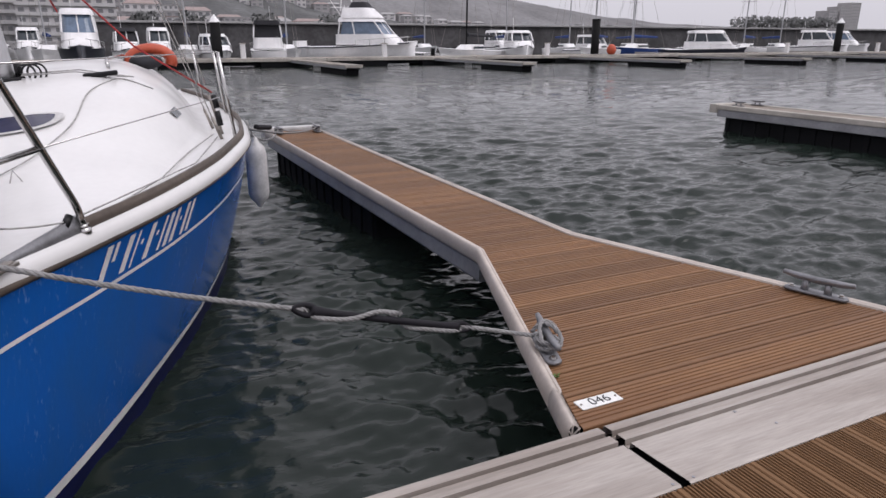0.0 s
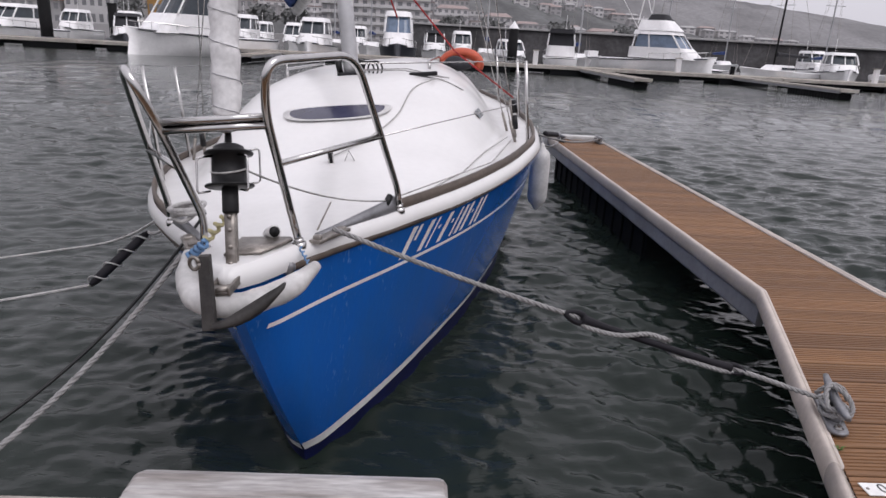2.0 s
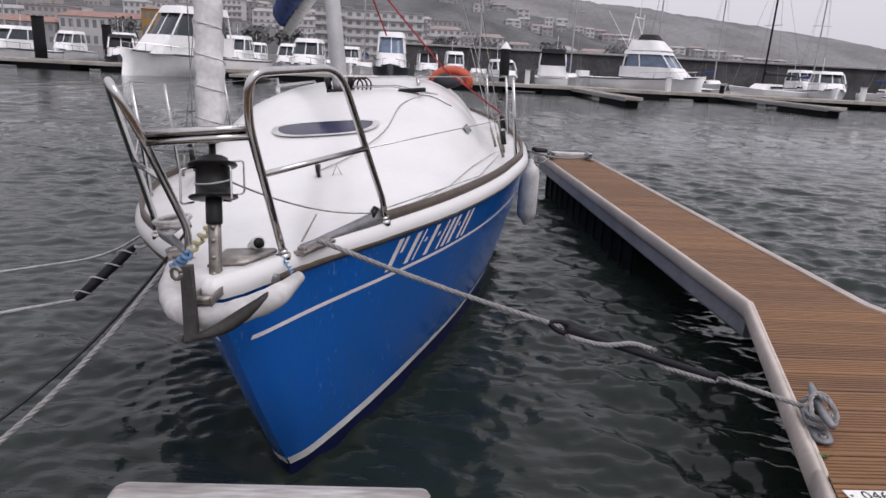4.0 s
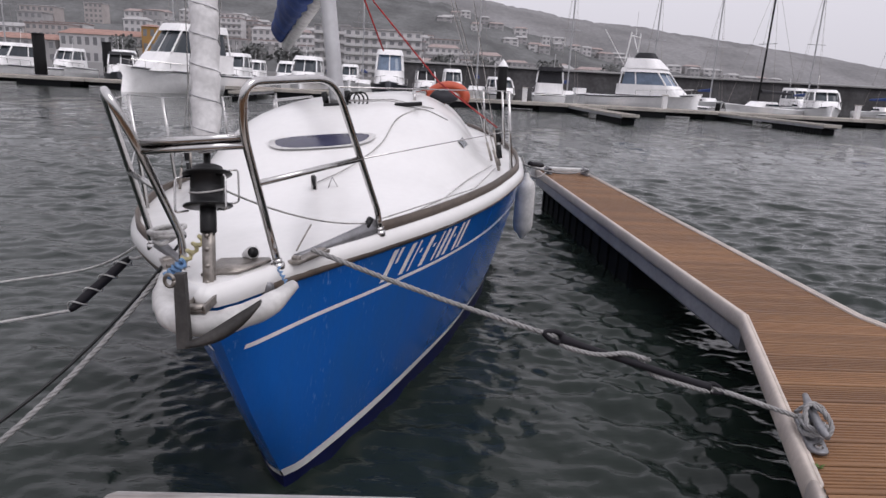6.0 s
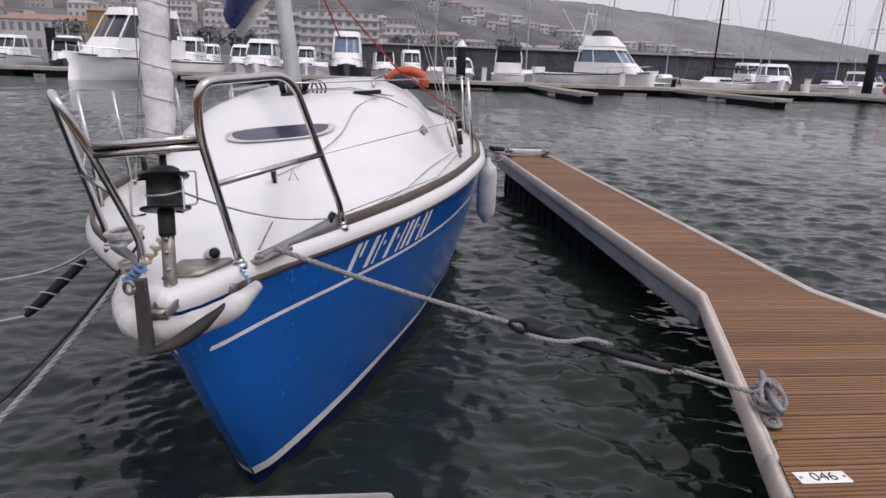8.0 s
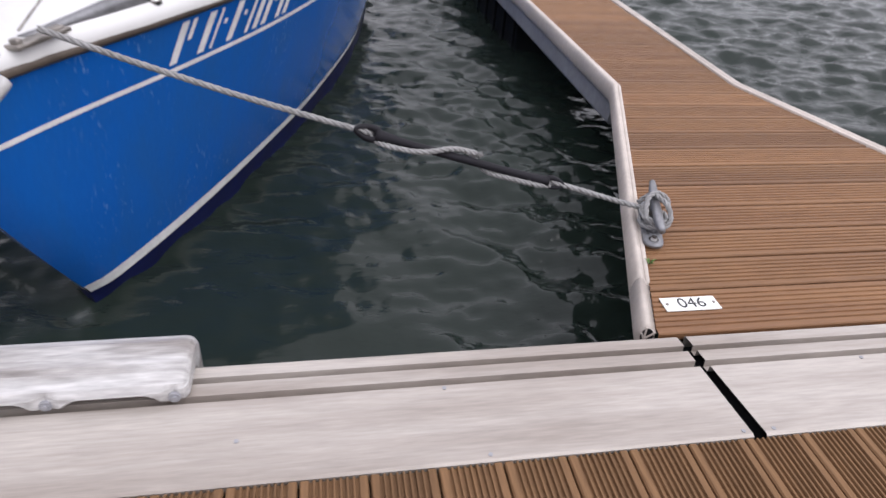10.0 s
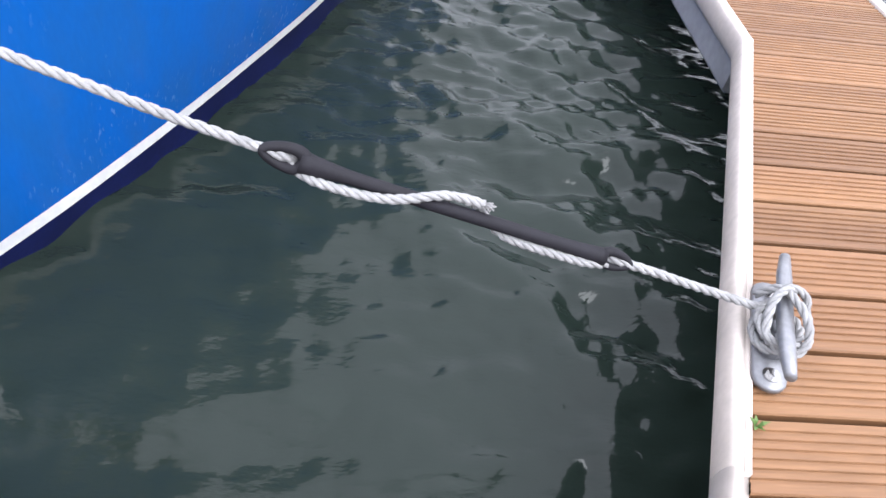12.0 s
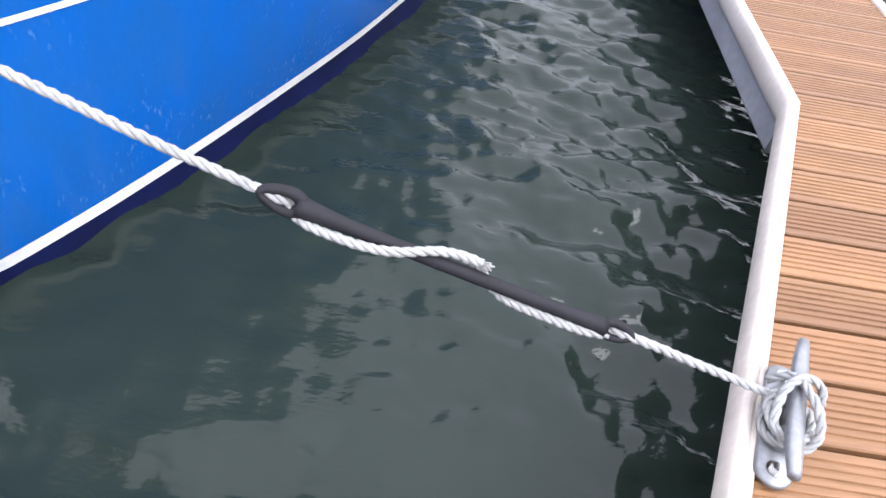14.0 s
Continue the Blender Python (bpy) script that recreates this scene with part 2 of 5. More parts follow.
def scuff(m, colour, amount):
    """Pale upright rub marks in loose clusters."""
    n, l = m.node_tree.nodes, m.node_tree.links
    b = n["Principled BSDF"]
    tc, mp, fine, patch = n.new("ShaderNodeTexCoord"), n.new("ShaderNodeMapping"), n.new("ShaderNodeTexNoise"), n.new("ShaderNodeTexNoise")
    mp.inputs["Scale"].default_value = (70, 70, 9)
    fine.inputs["Scale"].default_value, fine.inputs["Detail"].default_value = 1.0, 3
    patch.inputs["Scale"].default_value, patch.inputs["Detail"].default_value = 2.6, 2
    l.new(tc.outputs["Object"], mp.inputs[0])
    l.new(mp.outputs[0], fine.inputs["Vector"])
    l.new(tc.outputs["Object"], patch.inputs["Vector"])
    r1, r2, mul, mix = n.new("ShaderNodeMapRange"), n.new("ShaderNodeMapRange"), n.new("ShaderNodeMath"), n.new("ShaderNodeMixRGB")
    r1.inputs["From Min"].default_value, r1.inputs["From Max"].default_value = 0.60, 0.74
    r2.inputs["From Min"].default_value, r2.inputs["From Max"].default_value = 0.48, 0.66
    r2.inputs["To Max"].default_value = amount
    mul.operation = "MULTIPLY"
    l.new(fine.outputs[0], r1.inputs[0])
    l.new(patch.outputs[0], r2.inputs[0])
    l.new(r1.outputs[0], mul.inputs[0])
    l.new(r2.outputs[0], mul.inputs[1])
    l.new(mul.outputs[0], mix.inputs[0])
    l.new(b.inputs["Base Color"].links[0].from_socket, mix.inputs[1])
    mix.inputs[2].default_value = (*colour, 1)
    l.new(mix.outputs[0], b.inputs["Base Color"])


scuff(BLUE, (0.22, 0.36, 0.62), 0.55)
ANCHORM = mat("dark_weathered_galvanising", (0.055, 0.051, 0.049), 0.65, 0.2, vary=0.2, scale=16, fine=80, bump=0.25)
SEAMSHADOW = mat("grey_seam_shadow", (0.34, 0.34, 0.36), 0.8, vary=0.15, scale=20)
WATER = water_material()


# ---- mesh helpers ----
def part(name, bm, material, parent=None, label="", smooth=False, kind=""):
    me = bpy.data.meshes.new(name)
    bmesh.ops.recalc_face_normals(bm, faces=bm.faces)
    bm.to_mesh(me)
    bm.free()
    me.materials.append(material)
    if smooth:
        me.shade_smooth()
    ob = new(name, me)
    ob.parent = parent
    if label or kind:
        tagged(ob, label, kind=kind)
    return ob


def thing(name, m, label, category, group="", kind=""):
    ob = new(name)
    ob.matrix_world = m
    ob.empty_display_size = 0.1
    return tagged(ob, label, category, group, kind)


def box(bm, x0, x1, y0, y1, z0, z1, bevel=0.0, m=None):
    vs = [bm.verts.new((x, y, z)) for x in (x0, x1) for y in (y0, y1) for z in (z0, z1)]
    fs = [bm.faces.new([vs[i] for i in q]) for q in ((0, 1, 3, 2), (4, 6, 7, 5), (0, 4, 5, 1), (2, 3, 7, 6), (0, 2, 6, 4), (1, 5, 7, 3))]
    if bevel:
        es = list({e for f in fs for e in f.edges})
        r = bmesh.ops.bevel(bm, geom=es, offset=bevel, segments=2, affect="EDGES", profile=0.6)
        vs = list({v for v in r["verts"]} | {v for v in vs if v.is_valid})
    if m is not None:
        bmesh.ops.transform(bm, matrix=m, verts=[v for v in vs if v.is_valid])
    return bm


def rounded(pts, r, n=4):
    """A polyline with its corners rounded by radius r."""
    P = [Vector(p) for p in pts]
    out = [P[0]]
    for a, b, c in zip(P, P[1:], P[2:]):
        k = min(r, (a - b).length * 0.45, (c - b).length * 0.45)
        p, q = b + (a - b).normalized() * k, b + (c - b).normalized() * k
        for i in range(n + 1):
            t = i / n
            out.append(p * (1 - t) ** 2 + b * 2 * t * (1 - t) + q * t * t)
    return out + [P[-1]]


def tube(bm, pts, r, seg=8, sx=1.0, caps=True):
    """A round bar along a polyline; r is a number or a function of 0..1."""
    P = [Vector(p) for p in pts]
    if len(P) < 2:
        return bm
    d = (P[1] - P[0]).normalized()
    up = d.orthogonal().normalized()
    rings = []
    for i, p in enumerate(P):
        t = (P[min(i + 1, len(P) - 1)] - P[max(i - 1, 0)]).normalized()
        up = (up - t * up.dot(t)).normalized()
        side = t.cross(up)
        rad = r(i / (len(P) - 1)) if callable(r) else r
        rings.append([bm.verts.new(p + (up * math.cos(a) + side * math.sin(a) * sx) * rad) for a in (2 * math.pi * k / seg for k in range(seg))])
    for a, b in zip(rings, rings[1:]):
        for k in range(seg):
            bm.faces.new((a[k], a[(k + 1) % seg], b[(k + 1) % seg], b[k]))
    if caps:
        bm.faces.new(rings[0][::-1])
        bm.faces.new(rings[-1])
    return bm


def resample(pts, step):
    P = [Vector(p) for p in pts]
    L = [0.0]
    for a, b in zip(P, P[1:]):
        L.append(L[-1] + (b - a).length)
    n = max(2, int(L[-1] / step))
    out = []
    for i in range(n + 1):
        s = L[-1] * i / n
        j = max(k for k in range(len(L)) if L[k] <= s + 1e-9)
        j = min(j, len(P) - 2)
        t = (s - L[j]) / max(1e-9, L[j + 1] - L[j])
        out.append(P[j].lerp(P[j + 1], t))
    return out


def sag(a, b, drop, n=16):
    a, b = Vector(a), Vector(b)
    return [a.lerp(b, i / n) - Vector((0, 0, drop * 4 * (i / n) * (1 - i / n))) for i in range(n + 1)]


def strands(bm, pts, r, pitch=0.075, seg=5):
    """Three-strand laid rope along a path."""
    P = resample(pts, pitch / 7)
    t0 = (P[1] - P[0]).normalized()
    up = t0.orthogonal().normalized()
    frames = []
    for i, p in enumerate(P):
        t = (P[min(i + 1, len(P) - 1)] - P[max(i - 1, 0)]).normalized()
        up = (up - t * up.dot(t)).normalized()
        frames.append((p, up.copy(), t.cross(up)))
    for s in range(3):
        line = []
        for i, (p, u, v) in enumerate(frames):
            a = 2 * math.pi * (i / 7 + s / 3)
            line.append(p + (u * math.cos(a) + v * math.sin(a)) * r * 0.5)
        tube(bm, line, r * 0.56, seg)
    return bm


def loft(bm, rows, close=False, caps=False):
    rings = [[bm.verts.new(p) for p in row] for row in rows]
    for a, b in zip(rings, rings[1:]):
        n = len(a)
        for k in range(n if close else n - 1):
            q = (a[k], a[(k + 1) % n], b[(k + 1) % n], b[k])
            if len({v.co.to_tuple(6) for v in q}) > 2:
                bm.faces.new(q)
    if caps:
        bm.faces.new(rings[0][::-1])
        bm.faces.new(rings[-1])
    return bm


def smooth_interp(x, xs, ys):
    """Monotone cubic through the points."""
    xs, ys = list(xs), list(ys)
    if x <= xs[0]:
        return ys[0]
    if x >= xs[-1]:
        return ys[-1]
    h = [b - a for a, b in zip(xs, xs[1:])]
    s = [(b - a) / k for a, b, k in zip(ys, ys[1:], h)]
    m = [s[0]] + [0 if a * b <= 0 else 2 * a * b / (a + b) for a, b in zip(s, s[1:])] + [s[-1]]
    i = max(k for k in range(len(xs) - 1) if xs[k] <= x)
    t = (x - xs[i]) / h[i]
    return ((1 + 2 * t) * (1 - t) ** 2 * ys[i] + t * (1 - t) ** 2 * h[i] * m[i] + t * t * (3 - 2 * t) * ys[i + 1] + t * t * (t - 1) * h[i] * m[i + 1])


# ---- water: one sheet to the horizon, finer near the berth ----
def build_water():
    n = 760
    t = np.linspace(-1, 1, n)
    warp = 7.0 * t + 15.0 * t ** 5 + 2500.0 * np.sign(t) * np.abs(t) ** 23
    X, Y = np.meshgrid(warp - 0.3, warp + 4.0, indexing="ij")
    rng = np.random.default_rng(5)
    Z = np.zeros_like(X)
    far = np.hypot(X + 0.5, Y - 1)
    calm = 0.40 + 0.72 / (1 + np.exp(-np.clip(np.maximum(X - 1.6, Y - 6.0), -20, 20) * 1.2)) + 0.22 / (1 + np.exp(np.clip(X + 3.0, -20, 20) * 1.5))
    calm += 0.65 * np.exp(-((X - 0.1) / 0.55) ** 2 - ((Y - 2.0) / 1.6) ** 2)
    for k in range(64):
        lam = 0.085 * (15 ** rng.random())
        ang = radians(200) + rng.normal(0, 0.6)
        amp = 0.0048 * lam ** 0.52
        fade = np.clip(1.6 - 0.035 * far / lam, 0, 1)
        ph = rng.random() * 6.283
        arg = (X * math.sin(ang) + Y * math.cos(ang)) * 6.283 / lam + ph + 0.8 * np.sin(X * 0.9 + k) + 0.8 * np.sin(Y * 0.8 + 2 * k)
        Z += amp * fade * (np.sin(arg) + 0.25 * np.sin(2 * arg))
    Z = Z * calm * np.clip(2 - far / 60, 0, 1)
    # cat's-paws: short ripples in drifting patches on the sheltered water
    near = np.clip(1.5 - far / 5.0, 0, 1)
    patch = np.clip(0.55 + 0.5 * np.sin(X * 2.1 + 1.3 * np.sin(Y * 1.7)) + 0.4 * np.sin(Y * 2.9 - X * 1.2), 0, 1.2) * near
    for k in range(16):
        lam = rng.uniform(0.075, 0.15)
        ang = radians(128) + rng.normal(0, 0.28)
        arg = (X * math.sin(ang) + Y * math.cos(ang)) * 6.283 / lam + rng.random() * 6.283 + 1.1 * np.sin(X * 1.7 + k) + 1.1 * np.sin(Y * 1.9 + 2 * k)
        Z += 0.0005 * patch * np.sin(arg)
    me = bpy.data.meshes.new("water")
    verts = np.stack([X, Y, Z], -1).reshape(-1, 3)
    i, j = np.meshgrid(np.arange(n - 1), np.arange(n - 1), indexing="ij")
    a = (i * n + j).ravel()
    faces = np.stack([a, a + n, a + n + 1, a + 1], -1)
    me.vertices.add(len(verts))
    me.vertices.foreach_set("co", verts.ravel())
    me.loops.add(faces.size)
    me.loops.foreach_set("vertex_index", faces.ravel().astype(np.int32))
    me.polygons.add(len(faces))
    me.polygons.foreach_set("loop_start", np.arange(0, faces.size, 4, dtype=np.int32))
    me.update(calc_edges=True)
    me.shade_smooth()
    me.materials.append(WATER)
    tagged(new("water", me), "dark green wind-rippled harbour water", "water", kind="structure")


build_water()

# ---- finger pontoon beside the boat and its neighbour ----
DECKZ = 0.5
FLEFT = [(0.0, 0.03), (0.638, 1.862), (0.545, 8.02)]
FRIGHT = [(1.985, 0.03), (1.335, 1.90), (1.235, 8.02)]


def xat(line, y):
    return float(np.interp(y, [p[1] for p in line], [p[0] for p in line]))


def rail_profile(line, side, bm, lip=True):
    """Rounded edge rail swept along a line; side is the outward sign in x."""
    prof = [(0.012, -0.008), (0.0118, 0.0095), (0.011, 0.010), (0.0, 0.0105), (-0.001, 0.0098), (-0.0025, 0.006), (-0.0045, 0.0125)]
    if not lip:
        prof = [(0.013, -0.030), (0.013, -0.006), (-0.001, -0.005), (-0.003, 0.004), (-0.0045, 0.0125)]
    prof += [(-0.018 + 0.0195 * math.cos(a), -0.034 + 0.052 * math.sin(a)) for a in (radians(68 + 20 * k) for k in range(10))]
    prof += [(0.0, -0.084), (0.012, -0.084)]
    rows = []
    n = len(line)
    for i, (x, y) in enumerate(line):
        d1 = Vector(line[min(i + 1, n - 1)]) - Vector(line[min(i, n - 2)])
        d0 = Vector(line[max(i, 1)]) - Vector(line[max(i - 1, 0)])
        d = (d0.normalized() + d1.normalized()).normalized()
        k = 1 / max(0.5, d.dot(d1.normalized()))
        nx, ny = d.y * k, -d.x * k
        rows.append([(x - side * p * nx, y - side * p * ny, DECKZ + z) for p, z in prof])
    return loft(bm, rows, close=True, caps=True)


def beam_profile(line, side, bm):
    prof = [(0.0, -0.082), (-0.010, -0.086), (-0.014, -0.195), (-0.004, -0.21), (0.03, -0.21), (0.03, -0.082)]
    rows = []
    n = len(line)
    for i, (x, y) in enumerate(line):
        d1 = Vector(line[min(i + 1, n - 1)]) - Vector(line[min(i, n - 2)])
        d0 = Vector(line[max(i, 1)]) - Vector(line[max(i - 1, 0)])
        d = (d0.normalized() + d1.normalized()).normalized()
        rows.append([(x - side * p * d.y, y + side * p * d.x, DECKZ + z) for p, z in prof])
    return loft(bm, rows, close=True, caps=True)


def ribbed_float(bm, x0, x1, y0, y1, z0, z1):
    box(bm, x0, x1, y0, y1, z0, z1, 0.02)
    k = int((y1 - y0) / 0.30)
    for i in range(k + 1):
        y = y0 + 0.05 + (y1 - y0 - 0.16) * i / max(1, k)
        box(bm, x0 - 0.02, x1 + 0.02, y, y + 0.09, z0 + 0.02, z1 - 0.02, 0.008)


def cleat_mesh():
    bm = bmesh.new()
    ends = [(0.034 * math.cos(a), 0.115 + 0.034 * math.sin(a)) for a in (math.pi * k / 8 for k in range(9))]
    ends += [(-x, -y) for x, y in ends]
    loft(bm, [[(x * k, y * (1 - (1 - k) * 0.25), z) for x, y in ends] for z, k in ((0, 1), (0.009, 1), (0.013, 0.9))], close=True, caps=True)
    tube(bm, [(0, -0.055, 0.008), (0.004, -0.05, 0.06)], lambda t: 0.02 - 0.005 * t, 10)
    tube(bm, [(0, 0.055, 0.008), (0.004, 0.05, 0.06)], lambda t: 0.02 - 0.005 * t, 10)
    tube(bm, [(0.004, -0.165, 0.082), (0.004, -0.11, 0.075), (0.004, 0, 0.070), (0.004, 0.11, 0.075), (0.004, 0.165, 0.082)], lambda t: 0.017 - 0.006 * abs(2 * t - 1) ** 2, 10, 1.2)
    return bm


def cleat(x, y, z, turn, label="grey galvanised mooring cleat on the pontoon edge"):
    c = thing("mooring_cleat", pose(x, y, z, 0, 0, turn), label, "cleat", "mooring cleats")
    part("horn", cleat_mesh(), GALV, c, smooth=True)
    for s in (-1, 1):
        bm = bmesh.new()
        tube(bm, [(0, s * 0.115, 0.012), (0, s * 0.115, 0.017)], 0.017, 12)
        tube(bm, [(0, s * 0.115, 0.016), (0, s * 0.115, 0.026)], 0.010, 6)
        part("bolt", bm, STEEL, c)
    return c


finger = thing("finger_pontoon", pose(0, 0, 0), "finger pontoon decked in brown grooved boards", "pontoon", "finger pontoons", "structure")
CUT = (0.0732, 0.24)
part("edge_rail", rail_profile([CUT] + FLEFT[1:], -1, bmesh.new()), RAIL, finger, "", True)
part("edge_rail", rail_profile([FLEFT[0], CUT], -1, bmesh.new(), False), RAIL, finger, "rail end with its inner lip cut away", True)
part("edge_rail", rail_profile(FRIGHT, 1, bmesh.new()), RAIL, finger, "", True)
part("side_beam", beam_profile(FLEFT[1:], -1, bmesh.new()), BEAM, finger)
part("side_beam", beam_profile(FRIGHT[1:], 1, bmesh.new()), BEAM, finger)
bm = bmesh.new()
ribbed_float(bm, 0.71, 1.27, 3.9, 7.75, -0.25, 0.29)
for v in bm.verts:
    v.co.x -= 0.0165 * (v.co.y - 1.86)
part("float", bm, FLOATM, finger, "black ribbed plastic float")
bm = bmesh.new()
box(bm, 0.465, 1.315, 8.02, 8.16, DECKZ - 0.14, DECKZ + 0.05, 0.025)
part("end_cap", bm, FENDER, finger, "pale end bumper")
# one black sheet below the boards, added so their gaps look shaded
bm = bmesh.new()
loft(bm, [[(xat(FLEFT, y) + 0.05, y, DECKZ - 0.06), (xat(FRIGHT, y) - 0.05, y, DECKZ - 0.06)] for y in (0.03, 1.86, 8.0)])
part("gap_shade_sheet", bm, BLACK, finger)


def board_profile(w, n=6, depth=0.0045):
    """Grooved top of a board of width w, from 0 to w: offsets and heights."""
    pts = [(0.0, -0.025), (0.0, -0.004), (0.003, 0.0)]
    for i in range(n):
        c = 0.016 + (w - 0.032) * (i + 0.5) / n
        pts += [(c - 0.0048, 0.0), (c - 0.003, -depth), (c + 0.003, -depth), (c + 0.0048, 0.0)]
    return pts + [(w - 0.003, 0.0), (w, -0.004), (w, -0.025)]


def deck_board(parent, y0, w, left, right, z, material, n=6):
    prof = board_profile(w, n)
    bm = bmesh.new()
    a = [(left(y0 + p), y0 + p, z + h) for p, h in prof]
    b = [(right(y0 + p), y0 + p, z + h) for p, h in prof]
    loft(bm, [a, b])
    part("board", bm, material, parent)


# ---- main pontoon underfoot: aluminium edge trim, seam, boards running away from the edge ----
main = thing("main_pontoon", pose(0, 0, 0), "main pontoon with aluminium edge trim and brown boards", "pontoon", kind="structure")
TRIM = [(0.0, -0.16), (0.0, -0.004), (-0.006, 0.0), (-0.040, 0.0), (-0.042, -0.022), (-0.058, -0.022), (-0.060, 0.0), (-0.098, 0.0), (-0.100, -0.022), (-0.118, -0.022), (-0.120, 0.001), (-0.345, 0.002), (-0.352, -0.002), (-0.352, -0.03)]


def trim_piece(xa, xb, xa2, xb2):
    bm = bmesh.new()
    a = [(xa + (xa2 - xa) * (-y / 0.35), y, DECKZ + z) for y, z in TRIM]
    b = [(xb + (xb2 - xb) * (-y / 0.35), y, DECKZ + z) for y, z in TRIM]
    loft(bm, [a, b])
    part("edge_trim", bm, ALU, main)


trim_piece(-6.0, 0.060, -6.0, 0.090)
trim_piece(0.086, 6.0, 0.124, 6.0)
trim_piece(6.02, 14.0, 6.02, 14.0)
trim_piece(-14.0, -6.02, -14.0, -6.02)
bm = bmesh.new()
box(bm, -14, 14, -2.7, -0.01, 0.05, DECKZ - 0.035)
part("frame", bm, FLOATM, main)
for x, y in ((0.07, -0.335), (0.15, -0.335), (0.62, -0.24), (1.22, -0.335), (0.55, -0.13), (-0.55, -0.335), (-1.1, -0.24), (-0.62, -0.13)):
    bm = bmesh.new()
    tube(bm, [(x, y, DECKZ), (x, y, DECKZ + 0.0035)], 0.0055, 8)
    part("screw", bm, BEAM, main)
# open end of the hollow edge rail: webs, black disc painting its inner shade
bm = bmesh.new()
dx, dy = Vector((0.638, 1.832)).normalized()
for p0, z0, p1, z1 in ((-0.02, -0.03, -0.02, 0.014), (-0.02, -0.03, -0.030, -0.01), (-0.02, -0.03, 0.006, -0.045), (-0.02, -0.03, -0.028, -0.045), (-0.02, -0.03, 0.006, 0.0)):
    tube(bm, [(p0 * dy, 0.021 - p0 * dx, DECKZ + z0), (p1 * dy, 0.021 - p1 * dx, DECKZ + z1)], 0.003, 5)
part("rail_web", bm, RAIL, finger)
bm = bmesh.new()
ring = [(-0.012 + 0.018 * math.cos(a), -0.020 + 0.028 * math.sin(a)) for a in (2 * math.pi * k / 14 for k in range(14))]
bm.faces.new([bm.verts.new((p * dy, 0.024 - p * dx, DECKZ + z)) for p, z in ring])
part("hollow_shade_disc", bm, BLACK, finger)

# ---- the sailing boat: u aft, v to port, w up from the stem at the waterline; it leans to starboard ----
U, V = Vector((math.sin(radians(2)), math.cos(radians(2)), 0)), Vector((math.cos(radians(2)), -math.sin(radians(2)), 0))
LEAN = radians(6.3)
Vt = V * math.cos(LEAN) + Vector((0, 0, 1)) * math.sin(LEAN)
Wt = Vector((0, 0, 1)) * math.cos(LEAN) - V * math.sin(LEAN)
BOAT = Matrix(((Vt.x, U.x, Wt.x, -1.775), (Vt.y, U.y, Wt.y, 0.93), (Vt.z, U.z, Wt.z, 0.0), (0, 0, 0, 1)))
# in boat coordinates a point is (v, u, w)
DB = ((0, 0.05, 0.12, 0.25, 0.36, 0.72, 1.2, 1.75, 2.05, 2.9, 4.1, 5.6, 8.1), (0.0, 0.062, 0.105, 0.175, 0.24, 0.49, 0.785, 1.03, 1.13, 1.33, 1.42, 1.40, 1.1))
WB = ((0, 0.05, 0.15, 0.44, 1.03, 1.79, 3.0, 4.5, 6.0, 7.4), (0.0, 0.055, 0.115, 0.26, 0.50, 0.77, 1.06, 1.2, 1.12, 0.75))
STERN = 7.4


def stem_u(w):
    return -0.56 * max(0.0, w) / 1.0 - 0.03 * math.sin(min(1, max(0, w)) * math.pi) + 0.5 * min(0.0, w)


def sheer(u):
    return smooth_interp(u, (-0.6, 0.2, 1.5, 3.0, 5.0, 7.5), (1.03, 1.0, 0.965, 0.93, 0.91, 0.95))


def half(u, w, top):
    """Half breadth of the hull at u and height w."""
    d = u - stem_u(w)
    if d <= 0:
        return 0.0
    a, b = smooth_interp(d, *WB), smooth_interp(d, *DB)
    t = max(-0.5, w / top)
    t = t ** 0.9 if t > 0 else t * 0.9
    return max(0.0, a + (b - a) * t)


def hull_band(bm, w0, w1, side, n=8, out=0.0, ua=None, ub=STERN):
    """A strip of the topsides between two fractions or heights (functions of u)."""
    rows = []
    for k in range(n + 1):
        row = []
        for i in range(61):
            t = (i / 60) ** 1.5
            lo = stem_u(w0(0) + (w1(0) - w0(0)) * k / n) if ua is None else ua
            if ua is None:
                for _ in range(6):
                    lo = stem_u(w0(lo) + (w1(lo) - w0(lo)) * k / n)
            u = lo + (ub - lo) * t
            w = w0(u) + (w1(u) - w0(u)) * k / n
            v = half(u, w, sheer(u)) + out
            row.append((side * v, u, w))
        rows.append(row)
    return loft(bm, rows)


boat = thing("sailing_boat", BOAT, "blue-hulled sailing yacht with white deck moored bow-to", "sailboat")


def bpart(name, bm, m, label="", smooth=True, parent=None):
    return part(name, bm, m, parent or boat, label, smooth)


# topsides
bm = bmesh.new()
for s in (-1, 1):
    hull_band(bm, lambda u: 0.085, lambda u: sheer(u) - 0.035, s, 12)
rows = [[(v, STERN + 0.0, w) for v in (-half(STERN, w, sheer(STERN)), half(STERN, w, sheer(STERN)))] for w in (-0.3, 0.1, 0.5, 0.9)]
loft(bm, rows)
hull = bpart("hull", bm, BLUE, "glossy blue gelcoat topsides")
bm = bmesh.new()
for s in (-1, 1):
    hull_band(bm, lambda u: 0.045, lambda u: 0.095, s, 1, 0.004)
bpart("boot_stripe", bm, STRIPE, "white waterline stripe", parent=hull)
bm = bmesh.new()
for s in (-1, 1):
    hull_band(bm, lambda u: -0.40, lambda u: 0.05, s, 5)
bpart("underbody", bm, NAVY, "navy blue antifouling", parent=hull)
bm = bmesh.new()
